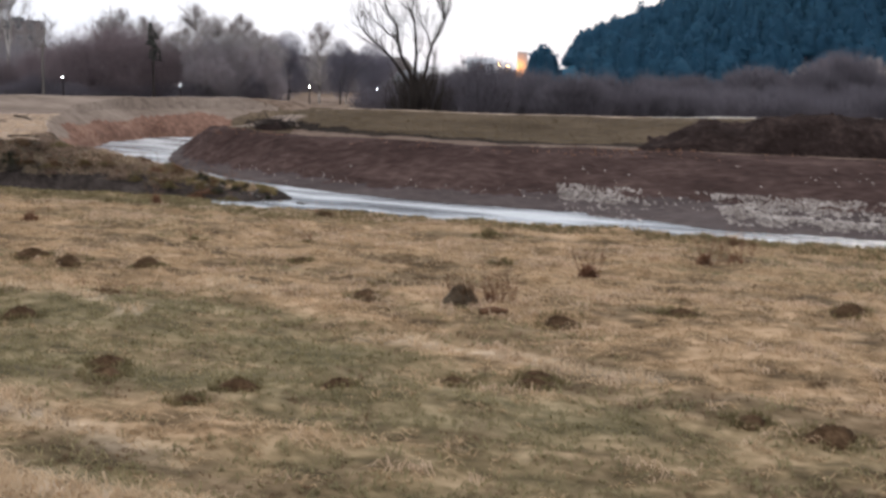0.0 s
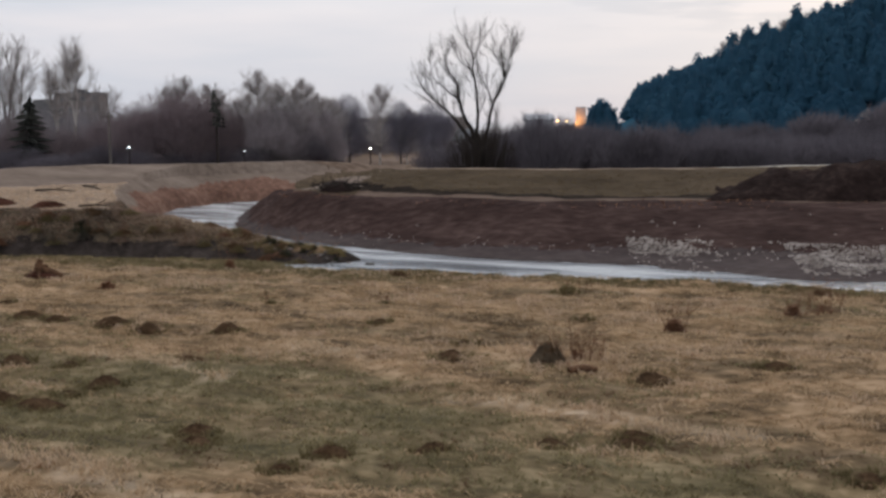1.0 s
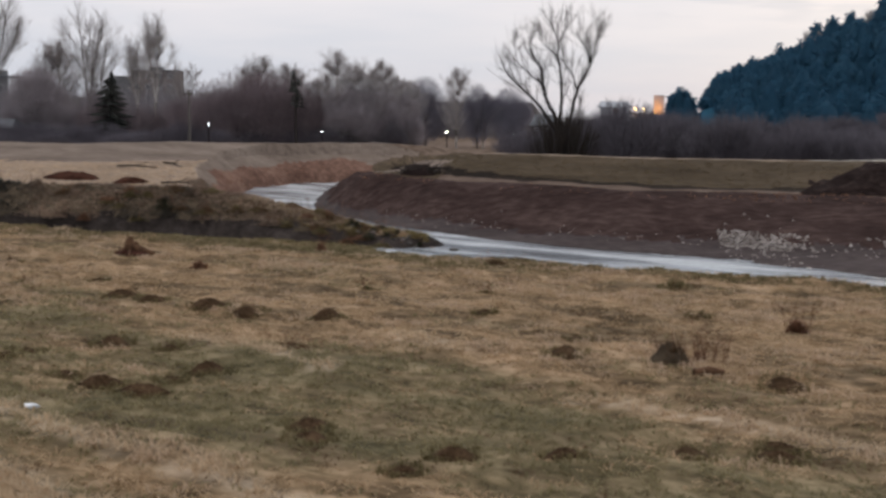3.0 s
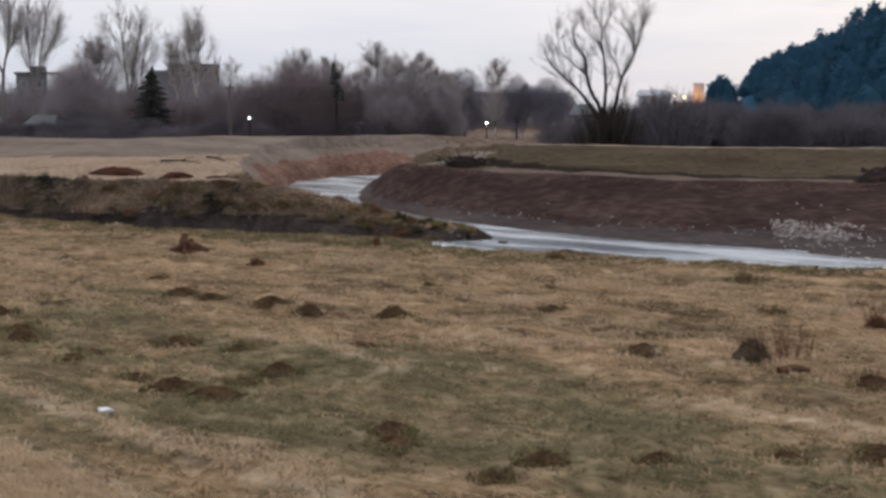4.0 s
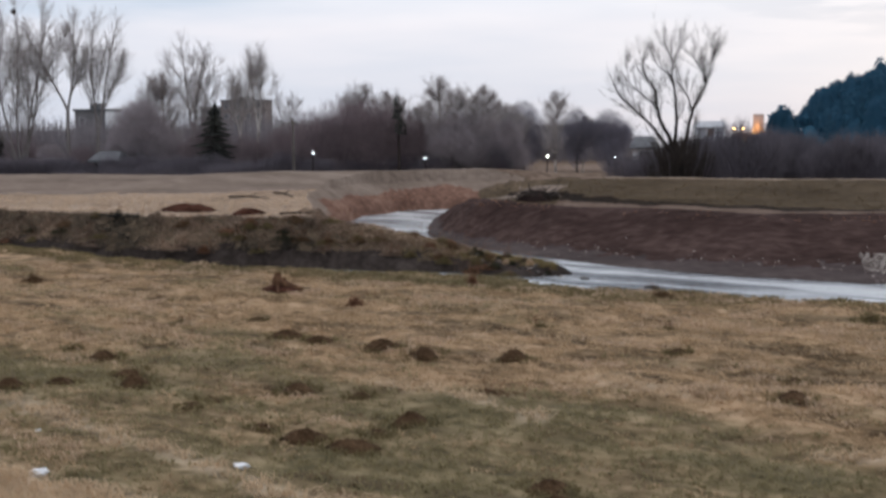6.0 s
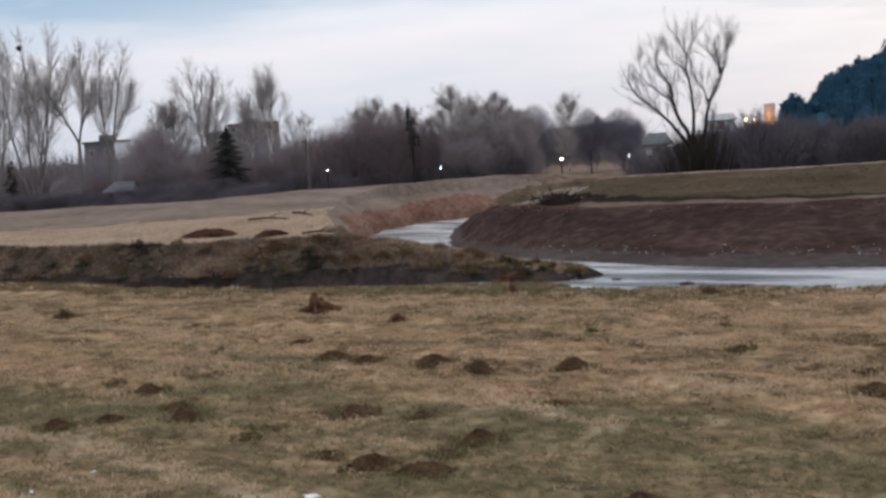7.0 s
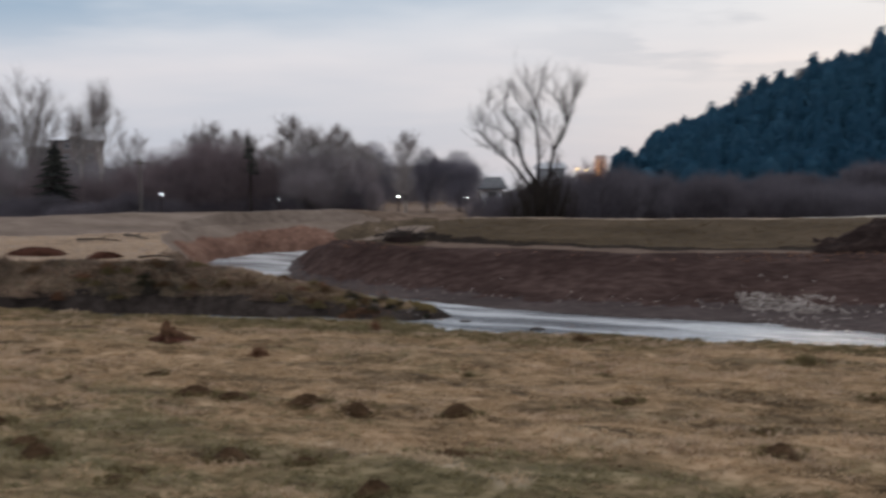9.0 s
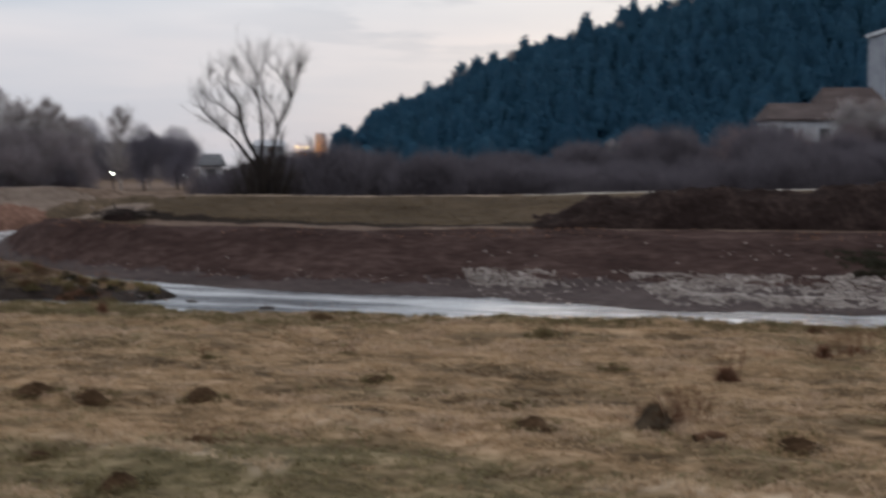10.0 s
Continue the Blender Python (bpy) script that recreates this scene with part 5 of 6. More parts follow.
block("apartment_tower", -129.5, 350, -1, 6, 12.5, 10, 12.0, "brick", "brown brick block of flats rising behind bare trees", 4, 4, win=(1.3, 1.3))
part("annex", box_mesh("annex", M["concrete"], -12.5, -4, -1.5, -6.26, 4, 10.6), bpy.data.objects["apartment_tower"])
block("house", -101.0, 200, -1, 4, 5.2, 7.0, 7.6, "concrete", "grey flat-roofed block with one whitewashed side", 2, 2)
part("gable", box_mesh("gable", M["white_wall"], 2.604, -3.5, -1.5, 2.75, 3.5, 7.6), bpy.data.objects["house"])
block("house", -0.8, 205, -1, 4, 4.2, 5.0, 3.8, "white_wall", "pale rendered house with a low grey roof", 2, 3, 0.9, "roof_pale", lit=((0, 0), (0, 1), (0, 2), (1, 0), (1, 2)))
block("shed", -7.9, 134, -1, 0, 2.1, 3.2, 2.15, "white_wall", "low white shed with a pale sheet roof behind the trees", 1, 1, 1.1, "roof_grey")
block("house", 48.7, 121, -1, -14, 6.6, 8.0, 6.5, "white_wall", "pale rendered house with a brown hipped roof", 2, 2, 1.6, "roof")
block("house", 55.6, 125, -1, -14, 6.4, 8.0, 7.4, "white_wall", "pale rendered house with a tall brown roof", 2, 2, 2.4, "roof")
block("house", 66.3, 130, -1, -14, 9.0, 8.0, 15.6, "grey_wall", "tall grey rendered house with a white eave", 4, 3, roof_mat="white_wall", win=(1.1, 1.2))
block("shed", -46.6, 92.4, -1, 3, 1.5, 2.4, 2.3, "concrete", "low grey shed with a dull sheet roof behind the hedge", 1, 1, 0.65, "roof_grey", win=(0.6, 0.6))

# arched store at the hill's foot
arch = root("arched_shed", pose(25.2, 119, -1, 0, 0, -5), "dark round-roofed store at the foot of the hill", "shed")
bm = bmesh.new()
ring = [[bm.verts.new((1.5 * math.cos(math.pi * i / 14), yy, 1.9 + 1.5 * math.sin(math.pi * i / 14))) for i in range(15)] for yy in (-2.0, 2.0)]
for i in range(14):
    bm.faces.new([ring[0][i], ring[0][i + 1], ring[1][i + 1], ring[1][i]])
bm.faces.new(ring[1])
part("roof", bm_mesh("arch_roof", bm, M["window"], True), arch)
bm = bmesh.new()
bm.faces.new([bm.verts.new((1.42 * math.cos(math.pi * i / 14), -1.95, 1.9 + 1.42 * math.sin(math.pi * i / 14))) for i in range(15)])
part("front", bm_mesh("arch_front", bm, M["bark_dark"]), arch, "dark open gable")
part("wall", box_mesh("arch_wall", M["grey_wall"], -1.45, -1.9, -0.5, 1.45, 1.9, 1.9), arch)
part("door", box_mesh("arch_door", M["window"], -1.1, -2.06, -0.3, 1.1, -2.003, 2.9, bevel=0.02), arch)

# floodlit house below the pines
yard = block("house", 3.7, 166, -1, 0, 2.8, 4.0, 2.9, "brick", "rendered house lit by orange lamps below the pines", 1, 1, 0.3, "roof")
part("stair_tower", box_mesh("stair_tower", M["grey_wall"], 0.45, -2.6, -1.5, 1.75, -2.02, 5.5), yard)
for x, z in ((1.85, 2.75), (2.95, 2.7)):
    lamp = root("wall_lamp", pose(x, 163.2, z), "glowing orange yard lamp on a thin post", "lamp", "yard lamps")
    bm = bmesh.new()
    bmesh.ops.create_icosphere(bm, subdivisions=2, radius=0.11)
    part("globe", bm_mesh("globe", bm, M["lamp_orange"], True), lamp)
    v, f = tubes([(0, 0, -z - 1.2, 0, 0, -0.15, 0.05, 0.04)], 6)
    part("post", mesh_of("post", v, f, [M["steel"]]), lamp)
for i, (x, z) in enumerate(((2.3, 2.2), (4.0, 2.4))):
    glowing = new("yard_light", bpy.data.lights.new("yard_light", "POINT"))
    glowing.data.energy, glowing.data.color, glowing.data.shadow_soft_size = 230, (1.0, 0.36, 0.06), 0.2
    glowing.location = (x, 162.6, z)

# street lamps beyond the levee
for x, y, z, mat, label in ((-29.1, 88.0, 1.77, "lamp_white", "lit white lamp on a low steel post"), (-22.05, 93.0, 1.25, "lamp_white", "small lit lamp on a low steel post"),
                            (-15.9, 117.1, 0.72, "lamp_green", "bright greenish-white lamp on a low steel post"), (-10.1, 122.5, 0.46, "lamp_white", "lit white lamp on a low steel post")):
    g = ground_z(x, y)
    lamp = root("street_lamp", pose(x, y, g), label, "lamp", "lamps beyond the levee")
    big = 0.07 if mat == "lamp_green" else 0.026 if "small" in label else 0.04
    bm = bmesh.new()
    bmesh.ops.create_uvsphere(bm, u_segments=12, v_segments=8, radius=big)
    bmesh.ops.scale(bm, vec=(1.15, 1.0, 0.8), verts=bm.verts)
    o = part("globe", bm_mesh("globe", bm, M[mat], True), lamp)
    o.location = (0, 0, z - g)
    v, f = tubes([(0, 0, -0.1, 0, 0, z - g - big * 0.7, 0.06, 0.045)], 8)
    part("post", mesh_of("post", v, f, [M["bark_dark"]]), lamp)
    bm = bmesh.new()
    bmesh.ops.create_cone(bm, segments=12, radius1=big * 1.4, radius2=big * 0.3, depth=0.12, cap_ends=True)
    o = part("cap", bm_mesh("cap", bm, M["steel"]), lamp)
    o.location = (0, 0, z - g + big * 0.8 + 0.06)

# utility pole
px, py = -30.5, 88.0
pole = root("utility_pole", pose(px, py, ground_z(px, py)), "grey weathered utility pole with a short crossarm", "pole")
v, f = tubes([(0, 0, -0.5, 0, 0, 5.15, 0.12, 0.08)], 10)
part("post", mesh_of("pole_post", v, f, [M["pole"]]), pole)
part("crossarm", box_mesh("crossarm", M["pole"], -0.35, -0.13, 4.8, 0.35, -0.05, 4.92, bevel=0.01), pole)


# ---------- heaps, stones, molehills ----------
def mound_mesh(name, seed, rx, ry, h, mat, rings=9, segs=26, lumps=0.2, power=1.6):
    """An earth mound: rough rings that sink into the ground at the rim."""
    rr = np.random.default_rng(seed)
    vs = [(0, 0, h * 0.93)]
    ph = rr.uniform(0, 6.28, 6)
    for i in range(1, rings + 1):
        t = i / rings
        for k in range(segs):
            a = 2 * math.pi * k / segs
            edge = 1 + 0.2 * math.sin(2 * a + ph[0]) + 0.09 * math.sin(3 * a + ph[1]) + 0.06 * math.sin(5 * a + ph[2])
            q = t * edge
            z = h * (0.93 - 0.93 * t ** power) * (1 + min(1, 3 * t) * lumps * (math.sin(4 * a + 5 * t + ph[3]) * 0.4 + rr.normal(0, 0.6)) * (1 - t)) - (0.06 + 0.05 * h) * (i == rings)
            vs.append((rx * q * math.cos(a) + rr.normal(0, 0.02) * rx, ry * q * math.sin(a) + rr.normal(0, 0.02) * ry, z))
    fs = [(0, 1 + k, 1 + (k + 1) % segs) for k in range(segs)]
    for i in range(rings - 1):
        for k in range(segs):
            a, b = 1 + i * segs + k, 1 + i * segs + (k + 1) % segs
            fs.append((a, a + segs, b + segs, b))
    return mesh_of(name, vs, fs, [mat], smooth=True)


MOLE_MESH = [mound_mesh("molehill", 100 + i, 1.12, 1.0, 0.45, M["mole"], 9, 26, 0.3, 1.7) for i in range(5)]
MOLES = [(-3.8, 14.05, 0.25), (-3.63, 13.47, 0.25), (-2.05, 13.2, 0.24), (-0.93, 13.3, 0.21), (-2.46, 12.53, 0.18), (0.38, 13.8, 0.29), (1.3, 13.75, 0.27), (1.34, 14.2, 0.2), (3.5, 12.3, 0.2), (4.2, 11.8, 0.32),
         (1.8, 17.2, 0.3), (3.6, 17.8, 0.26), (6.15, 18.2, 0.28), (-1.1, 18.35, 0.27), (-1.0, 19.85, 0.18), (1.0, 22.1, 0.2), (-2.63, 22.0, 0.18)]
MOLE_LINE = [(-7.5, 21.8, 0.3), (-6.67, 21.37, 0.3), (-5.14, 20.86, 0.3), (-8.77, 22.5, 0.26), (-9.5, 22.8, 0.32), (-5.85, 16.75, 0.28), (-6.85, 18.1, 0.2), (-7.87, 18.42, 0.27), (-8.88, 17.7, 0.2), (-8.85, 17.0, 0.17), (-10.35, 18.45, 0.3),
             (-10.85, 19.35, 0.25), (-11.8, 20.4, 0.29), (-12.7, 21.1, 0.14), (-11.44, 18.28, 0.26), (-12.1, 18.07, 0.28), (-6.22, 15.25, 0.27), (-6.86, 15.6, 0.29), (-6.12, 16.05, 0.18), (-7.57, 16.1, 0.18), (-13.75, 27.0, 0.26), (-10.6, 24.4, 0.2)]
for i, (x, y, q) in enumerate(MOLES + MOLE_LINE):
    o = new("molehill", MOLE_MESH[i % 5])
    o.matrix_world = pose(x, y, ground_z(x, y) - 0.005, 0, 0, i * 77) @ Matrix.Diagonal((q * 0.92, q * 0.9, q * 0.9 * (0.98 + 0.09 * (i * 7 % 5)), 1))
    tagged(o, "small molehill of crumbly dark brown soil in dry grass", "molehill", "molehills")

for x, y, rx, ry, h, mat, label in ((-25.1, 56.0, 1.5, 0.7, 0.38, "redheap", "low red-brown earth heap on pale grass"), (-21.5, 53.8, 0.85, 0.5, 0.32, "redheap", "small dark brown earth heap on pale grass")):
    o = new("earth_heap", mound_mesh("earth_heap", int(abs(x) * 10), rx, ry, h, M[mat], 8, 26, 0.25, 2.2))
    o.matrix_world = pose(x, y, ground_z(x, y) - 0.02, 0, 0, 5)
    tagged(o, label, "earth heap", "heaps on the flat")

# long dark spoil heap on the far berm: overlapping tipped loads in one ridge
rr = np.random.default_rng(31)
nxh, nyh = 150, 26
hx, hy = np.meshgrid(np.linspace(0, 46, nxh), np.linspace(-2.6, 2.8, nyh))
crown = np.interp(hx, [0, 1.0, 2.5, 3.6, 4.1, 5.2, 8, 11, 13, 46], [0, 0.42, 1.02, 1.08, 1.04, 1.5, 1.62, 1.56, 1.66, 1.8])
crown = crown * (1 + 0.10 * waviness(hx * 2.0, hy * 0.5 + 40, 1.1))
prof = np.clip(1 - np.abs(hy / 2.6) ** 2.1, -0.2, 1)
hz = crown * prof + (0.16 * waviness(hx * 2.3, hy * 2.0, 2.0) + 0.05 * rr.normal(0, 1, hx.shape)) * (prof > 0.05) - 0.12 * (prof <= 0.0)
hid = np.arange(nxh * nyh).reshape(nyh, nxh)
hq = np.stack([hid[:-1, :-1], hid[:-1, 1:], hid[1:, 1:], hid[1:, :-1]], axis=-1).reshape(-1, 4)
ang = math.radians(-13)
wxh, wyh = 7.6 + hx * math.cos(ang) - hy * math.sin(ang), 56.6 + hx * math.sin(ang) + hy * math.cos(ang)
gzh = land(wxh.ravel(), wyh.ravel())[0].reshape(hx.shape)
spoil = tagged(new("spoil_heap", mesh_of("spoil_heap", np.stack([wxh, wyh, gzh + hz], axis=-1).reshape(-1, 3), hq, [M["heap"]], smooth=True)), "long dark heap of dug earth along the berm", "earth heap")

# clods that the plough left along the levee's foot
rr = np.random.default_rng(35)
clod_x = rr.uniform(-8, 24, 420)
ring_x, ring_y = [p[0] for p in FAR_EDGE[::-1]], [p[1] for p in FAR_EDGE[::-1]]
clod_y = np.interp(clod_x, ring_x, ring_y) + 2.7 + rr.normal(0, 0.35, 420)
clod_z = land(clod_x, clod_y)[0]
ball = mound_mesh("clod", 9, 1.0, 1.0, 0.8, M["foot"], 4, 9, 0.4, 1.5)
ball_v, ball_f = np.array([v.co[:] for v in ball.vertices]), [p.vertices[:] for p in ball.polygons]
vs, fs = [], []
for k in range(420):
    q = rr.uniform(0.07, 0.24) * (1.4 if patches(clod_x[k], 0.0, 3.0) > 0.55 else 0.7)
    fs += [tuple(int(i) + len(vs) * len(ball_v) for i in p) for p in ball_f]
    vs.append(ball_v * q * np.array([1.5, 1, 1]) + np.array([clod_x[k], clod_y[k], clod_z[k] - 0.01]))
tagged(new("clods", mesh_of("clods", np.concatenate(vs), fs, [M["foot"]])), "dark earth clods along the levee's foot", "soil", kind="stuff")

# driftwood pile at the levee's foot
pile = root("brush_pile", pose(-10.1, 63.2, ground_z(-10.1, 63.2)), "dark pile of cut branches at the levee's foot", "brush pile")
rr = np.random.default_rng(33)
segs = []
for k in range(220):
    a = np.array([rr.normal(0, 0.6), rr.normal(0, 0.35), rr.uniform(0, 0.4)])
    d = unit(np.array([rr.normal(0.6, 0.6), rr.normal(0, 0.4), rr.normal(0.25, 0.3)])) * rr.uniform(0.2, 0.6)
    segs.append((*a, *(a + d), 0.03, 0.012))
v, f = tubes(segs, 4)
part("branch", mesh_of("pile_branches", v, f, [M["bark_dark"]]), pile, "tangled dark branches")
part("soil", mound_mesh("pile_soil", 5, 1.15, 0.7, 0.5, M["heap"], 7, 22, 0.3), pile)

# pale stones along the far waterline
STONES = []
for i in range(6):
    bm = bmesh.new()
    bmesh.ops.create_icosphere(bm, subdivisions=1, radius=1)
    q = np.random.default_rng(200 + i)
    for vert in bm.verts:
        vert.co *= q.uniform(0.72, 1.15)
    bmesh.ops.scale(bm, vec=(1.0, q.uniform(0.6, 0.9), q.uniform(0.5, 0.75)), verts=bm.verts)
    STONES.append(bm_mesh("stone", bm, M["stone"]))
rubble = tagged(new("stone_bank"), "scattered pale limestone rubble on the muddy bank", "rubble")
rr = np.random.default_rng(17)
ex, ey = [p[0] for p in FAR_EDGE[::-1]][7:], [p[1] for p in FAR_EDGE[::-1]][7:]
sx = rr.uniform(-9, 24, 16000)
sy = np.interp(sx, ex, ey) - rr.uniform(1.6, 9.5, 16000)
sz = land(sx, sy)[0]
chance = np.interp(sx, [-9, 0, 3.0, 3.7, 6.6, 7.0, 8.8, 9.6, 24], [0.02, 0.03, 0.04, 0.55, 0.55, 0.12, 0.2, 0.5, 0.5]) * np.where(patches(sx, sy, 0.8) > 0.42, 1.0, 0.25)
fit_here = (rr.uniform(0, 1, 16000) < chance) & (sz > WATER_Z - 0.03) & (sz < np.where(sx > 3, -1.24, -1.38)) & ((sz > np.where(sx > 9, -1.86, -1.70)) | (rr.uniform(0, 1, 16000) < 0.06))
for count, i in enumerate(rr.permutation(np.flatnonzero(fit_here))[:300]):
    o = part("stone", STONES[count % 6], rubble)
    s = rr.uniform(0.04, 0.105) * (1 + 0.5 * (rr.uniform() < 0.12))
    o.matrix_world = pose(sx[i], sy[i], sz[i] + 0.25 * s, rr.uniform(-20, 20), rr.uniform(-20, 20), rr.uniform(0, 360)) @ Matrix.Diagonal((s * 1.3, s, s, 1))
vs, fs, n = [], [], 0
ico = np.array([v.co[:] for v in STONES[0].vertices])
icf = np.array([p.vertices[:] for p in STONES[0].polygons])
sx = rr.uniform(-12, 26, 42000)
sy = np.interp(sx, ex, ey) - rr.uniform(1.5, 9.8, 42000)
sz = land(sx, sy)[0]
heavy = 0.03 + 0.97 * (((sx > 3.5) & (sx < 6.8)) | (sx > 9.2)) * (patches(sx, sy, 0.9) > 0.38)
fit_here = (rr.uniform(0, 1, 42000) < heavy) & ((sz > np.where(sx > 9, -1.88, -1.72)) | (sz > WATER_Z) & (rr.uniform(0, 1, 42000) < 0.08)) & ((sz < np.where(sx > 3, -1.26, -1.42)) | (rr.uniform(0, 1, 42000) < 0.004))
for i in np.flatnonzero(fit_here)[:13000]:   # gravel between them
    s = rr.uniform(0.025, 0.075) * (0.75 if sx[i] < 3 else 1.0)
    vs.append(ico * s * rr.uniform(0.7, 1.3, 3) + np.array([sx[i], sy[i], sz[i] + 0.2 * s]))
    fs.append(icf + n)
    n += len(ico)
tagged(new("gravel", mesh_of("gravel", np.concatenate(vs), np.concatenate(fs), [M["stone"]])), "pale gravel strewn along the muddy waterline", "gravel", kind="stuff")
for i, (x, y, s) in enumerate(((-3.9, 45.4, 0.2), (-1.2, 43.5, 0.14), (2.4, 41.2, 0.16), (-6.4, 47.6, 0.16), (4.5, 40.0, 0.12))):
    o = new("river_stone", STONES[i])
    o.data = STONES[i].copy()
    o.data.materials[0] = M["stone_dark"]
    o.matrix_world = pose(x, y, WATER_Z + 0.02, 0, 0, i * 50) @ Matrix.Diagonal((s * 1.8, s, s * 0.8, 1))
    tagged(o, "dark wet stone breaking the river surface", "stone", "stones in the river")

# dead poles lying on the opposite flat
for x, y, x2, y2, q in ((-27.0, 66.0, -24.4, 64.9, 0.06), (-26.0, 70.4, -23.4, 66.0, 0.06), (-20.0, 53.6, -18.4, 53.4, 0.05)):
    z1, z2 = ground_z(x, y) + q * 0.7, ground_z(x2, y2) + q * 0.9
    lying = root("dead_pole", pose(x, y, z1), "dark dead branch lying on the pale grass", "branch", "dead branches")
    dx_, dy_, dz_ = x2 - x, y2 - y, z2 - z1
    v, f = tubes([(0, 0, 0, dx_ * 0.45, dy_ * 0.45 + 0.12, dz_ * 0.45 + 0.05, q, q * 0.8), (dx_ * 0.45, dy_ * 0.45 + 0.12, dz_ * 0.45 + 0.05, dx_, dy_, dz_, q * 0.8, q * 0.4), (dx_ * 0.5, dy_ * 0.5 + 0.1, dz_ * 0.5 + 0.05, dx_ * 0.75, dy_ * 0.75 + 0.35, dz_ * 0.75 + 0.3, q * 0.5, q * 0.2)], 6)
    part("wood", mesh_of("pole_wood", v, f, [M["bark_dark"]], smooth=True), lying)

# ---------- litter, stump ----------
def crumpled(seed, size):
    bm = bmesh.new()
    bmesh.ops.create_icosphere(bm, subdivisions=2, radius=1)
    q = np.random.default_rng(seed)
    for vert in bm.verts:
        vert.co *= q.uniform(0.65, 1.2)
    bmesh.ops.scale(bm, vec=(size, size * 0.6, size * 0.42), verts=bm.verts)
    return bm_mesh("litter", bm, M["paper"])


for i, (x, y, s, label) in enumerate(((-7.14, 14.23, 0.10, "crumpled white plastic bag on the grass"), (-9.14, 13.55, 0.11, "rounded white litter on the dry grass"), (-10.35, 15.7, 0.04, "small white scrap of litter"), (-10.6, 14.7, 0.04, "small white scrap of litter"), (16.2, 53.9, 0.12, "white scrap on the dark spoil heap"))):
    o = new("litter", crumpled(300 + i, s))
    zz = ground_z(x, y) + (1.15 if x > 10 else s * 0.3)
    o.matrix_world = pose(x, y, zz, 0, 0, i * 40)
    tagged(o, label, "litter")

stump = root("stump", pose(-11.53, 28.75, ground_z(-11.53, 28.75) - 0.02), "weathered brown root stump lying in dry grass", "stump")
v, f = tubes([(-0.12, 0, 0.0, -0.14, 0, 0.26, 0.17, 0.12), (-0.14, 0, 0.26, -0.1, 0, 0.42, 0.12, 0.07), (-0.12, 0, 0.2, 0.06, 0, 0.30, 0.08, 0.04), (-0.1, 0, 0.2, 0.22, 0.02, 0.10, 0.13, 0.09), (0.22, 0.02, 0.1, 0.46, 0, 0.04, 0.09, 0.05),
              (-0.1, 0, 0.12, -0.5, 0.05, 0.03, 0.1, 0.05), (0, 0.05, 0.1, 0.1, 0.4, 0.02, 0.08, 0.03), (-0.1, -0.05, 0.1, 0.02, -0.4, 0.02, 0.08, 0.03)], 8)
part("root", mesh_of("stump_root", v, f, [M["root"]], smooth=True), stump)
part("soil", mound_mesh("stump_soil", 77, 0.55, 0.4, 0.2, M["redheap"], 6, 18, 0.4), stump)


# ---------- grass and weeds ----------
def blades(px, py, pz, per, high, wide, lean, rr):
    """Thin bent blades, per of them round each place."""
    n = len(px) * per
    x, y, z = (np.repeat(a, per) for a in (px, py, pz))
    h = np.repeat(high, per) * rr.uniform(0.5, 1.2, n) if np.ndim(high) else high * rr.uniform(0.5, 1.2, n)
    a, ln = rr.uniform(0, 2 * math.pi, n), rr.uniform(0.65 if lean > 2.3 else 0.25, 1.0, n) * lean
    o = (0.12 if lean > 1.4 else wide * 5.0) * np.sqrt(rr.uniform(0, 1, n))
    b = rr.uniform(0, 2 * math.pi, n)
    x, y = x + o * np.cos(b), y + o * np.sin(b)
    wx_, wy_ = np.cos(a + 1.57) * wide, np.sin(a + 1.57) * wide
    mx, my = x + np.cos(a) * h * ln * 0.4, y + np.sin(a) * h * ln * 0.4
    tx, ty = x + np.cos(a) * h * ln * 1.2, y + np.sin(a) * h * ln * 1.2
    z0 = z - 0.02
    v = np.stack([np.stack([x - wx_, y - wy_, z0], -1), np.stack([x + wx_, y + wy_, z0], -1), np.stack([mx + wx_ * 0.7, my + wy_ * 0.7, z + h * 0.62], -1), np.stack([mx - wx_ * 0.7, my - wy_ * 0.7, z + h * 0.62], -1), np.stack([tx, ty, z + h * np.maximum(1.05 - 0.5 * ln, 0.12)], -1)], axis=1)
    k = np.arange(n)[:, None] * 5
    f = np.concatenate([k + np.array([[0, 1, 2]]), k + np.array([[0, 2, 3]]), k + np.array([[3, 2, 4]])])
    return v.reshape(-1, 3), f


def sward(name, label, mat, x0, x1, y0, y1, n, per, high, wide, lean, keep, seed):
    rr = np.random.default_rng(seed)
    x, y = rr.uniform(x0, x1, n), rr.uniform(y0, y1, n)
    z, k = land(x, y)
    ok = keep(x, y, z, k, rr)
    x, y, z = x[ok], y[ok], z[ok]
    v, f = blades(x, y, z, per, high * (0.6 + 0.7 * rr.uniform(0, 1, len(x))), wide, lean, rr)
    tagged(new(name, mesh_of(name, v, f, [M[mat]])), label, "grass", kind="stuff")


def clumped(x, y, scale, cut, rr):
    return waviness(x + 30, y - 11, scale) + rr.normal(0, 0.22, x.shape) > cut


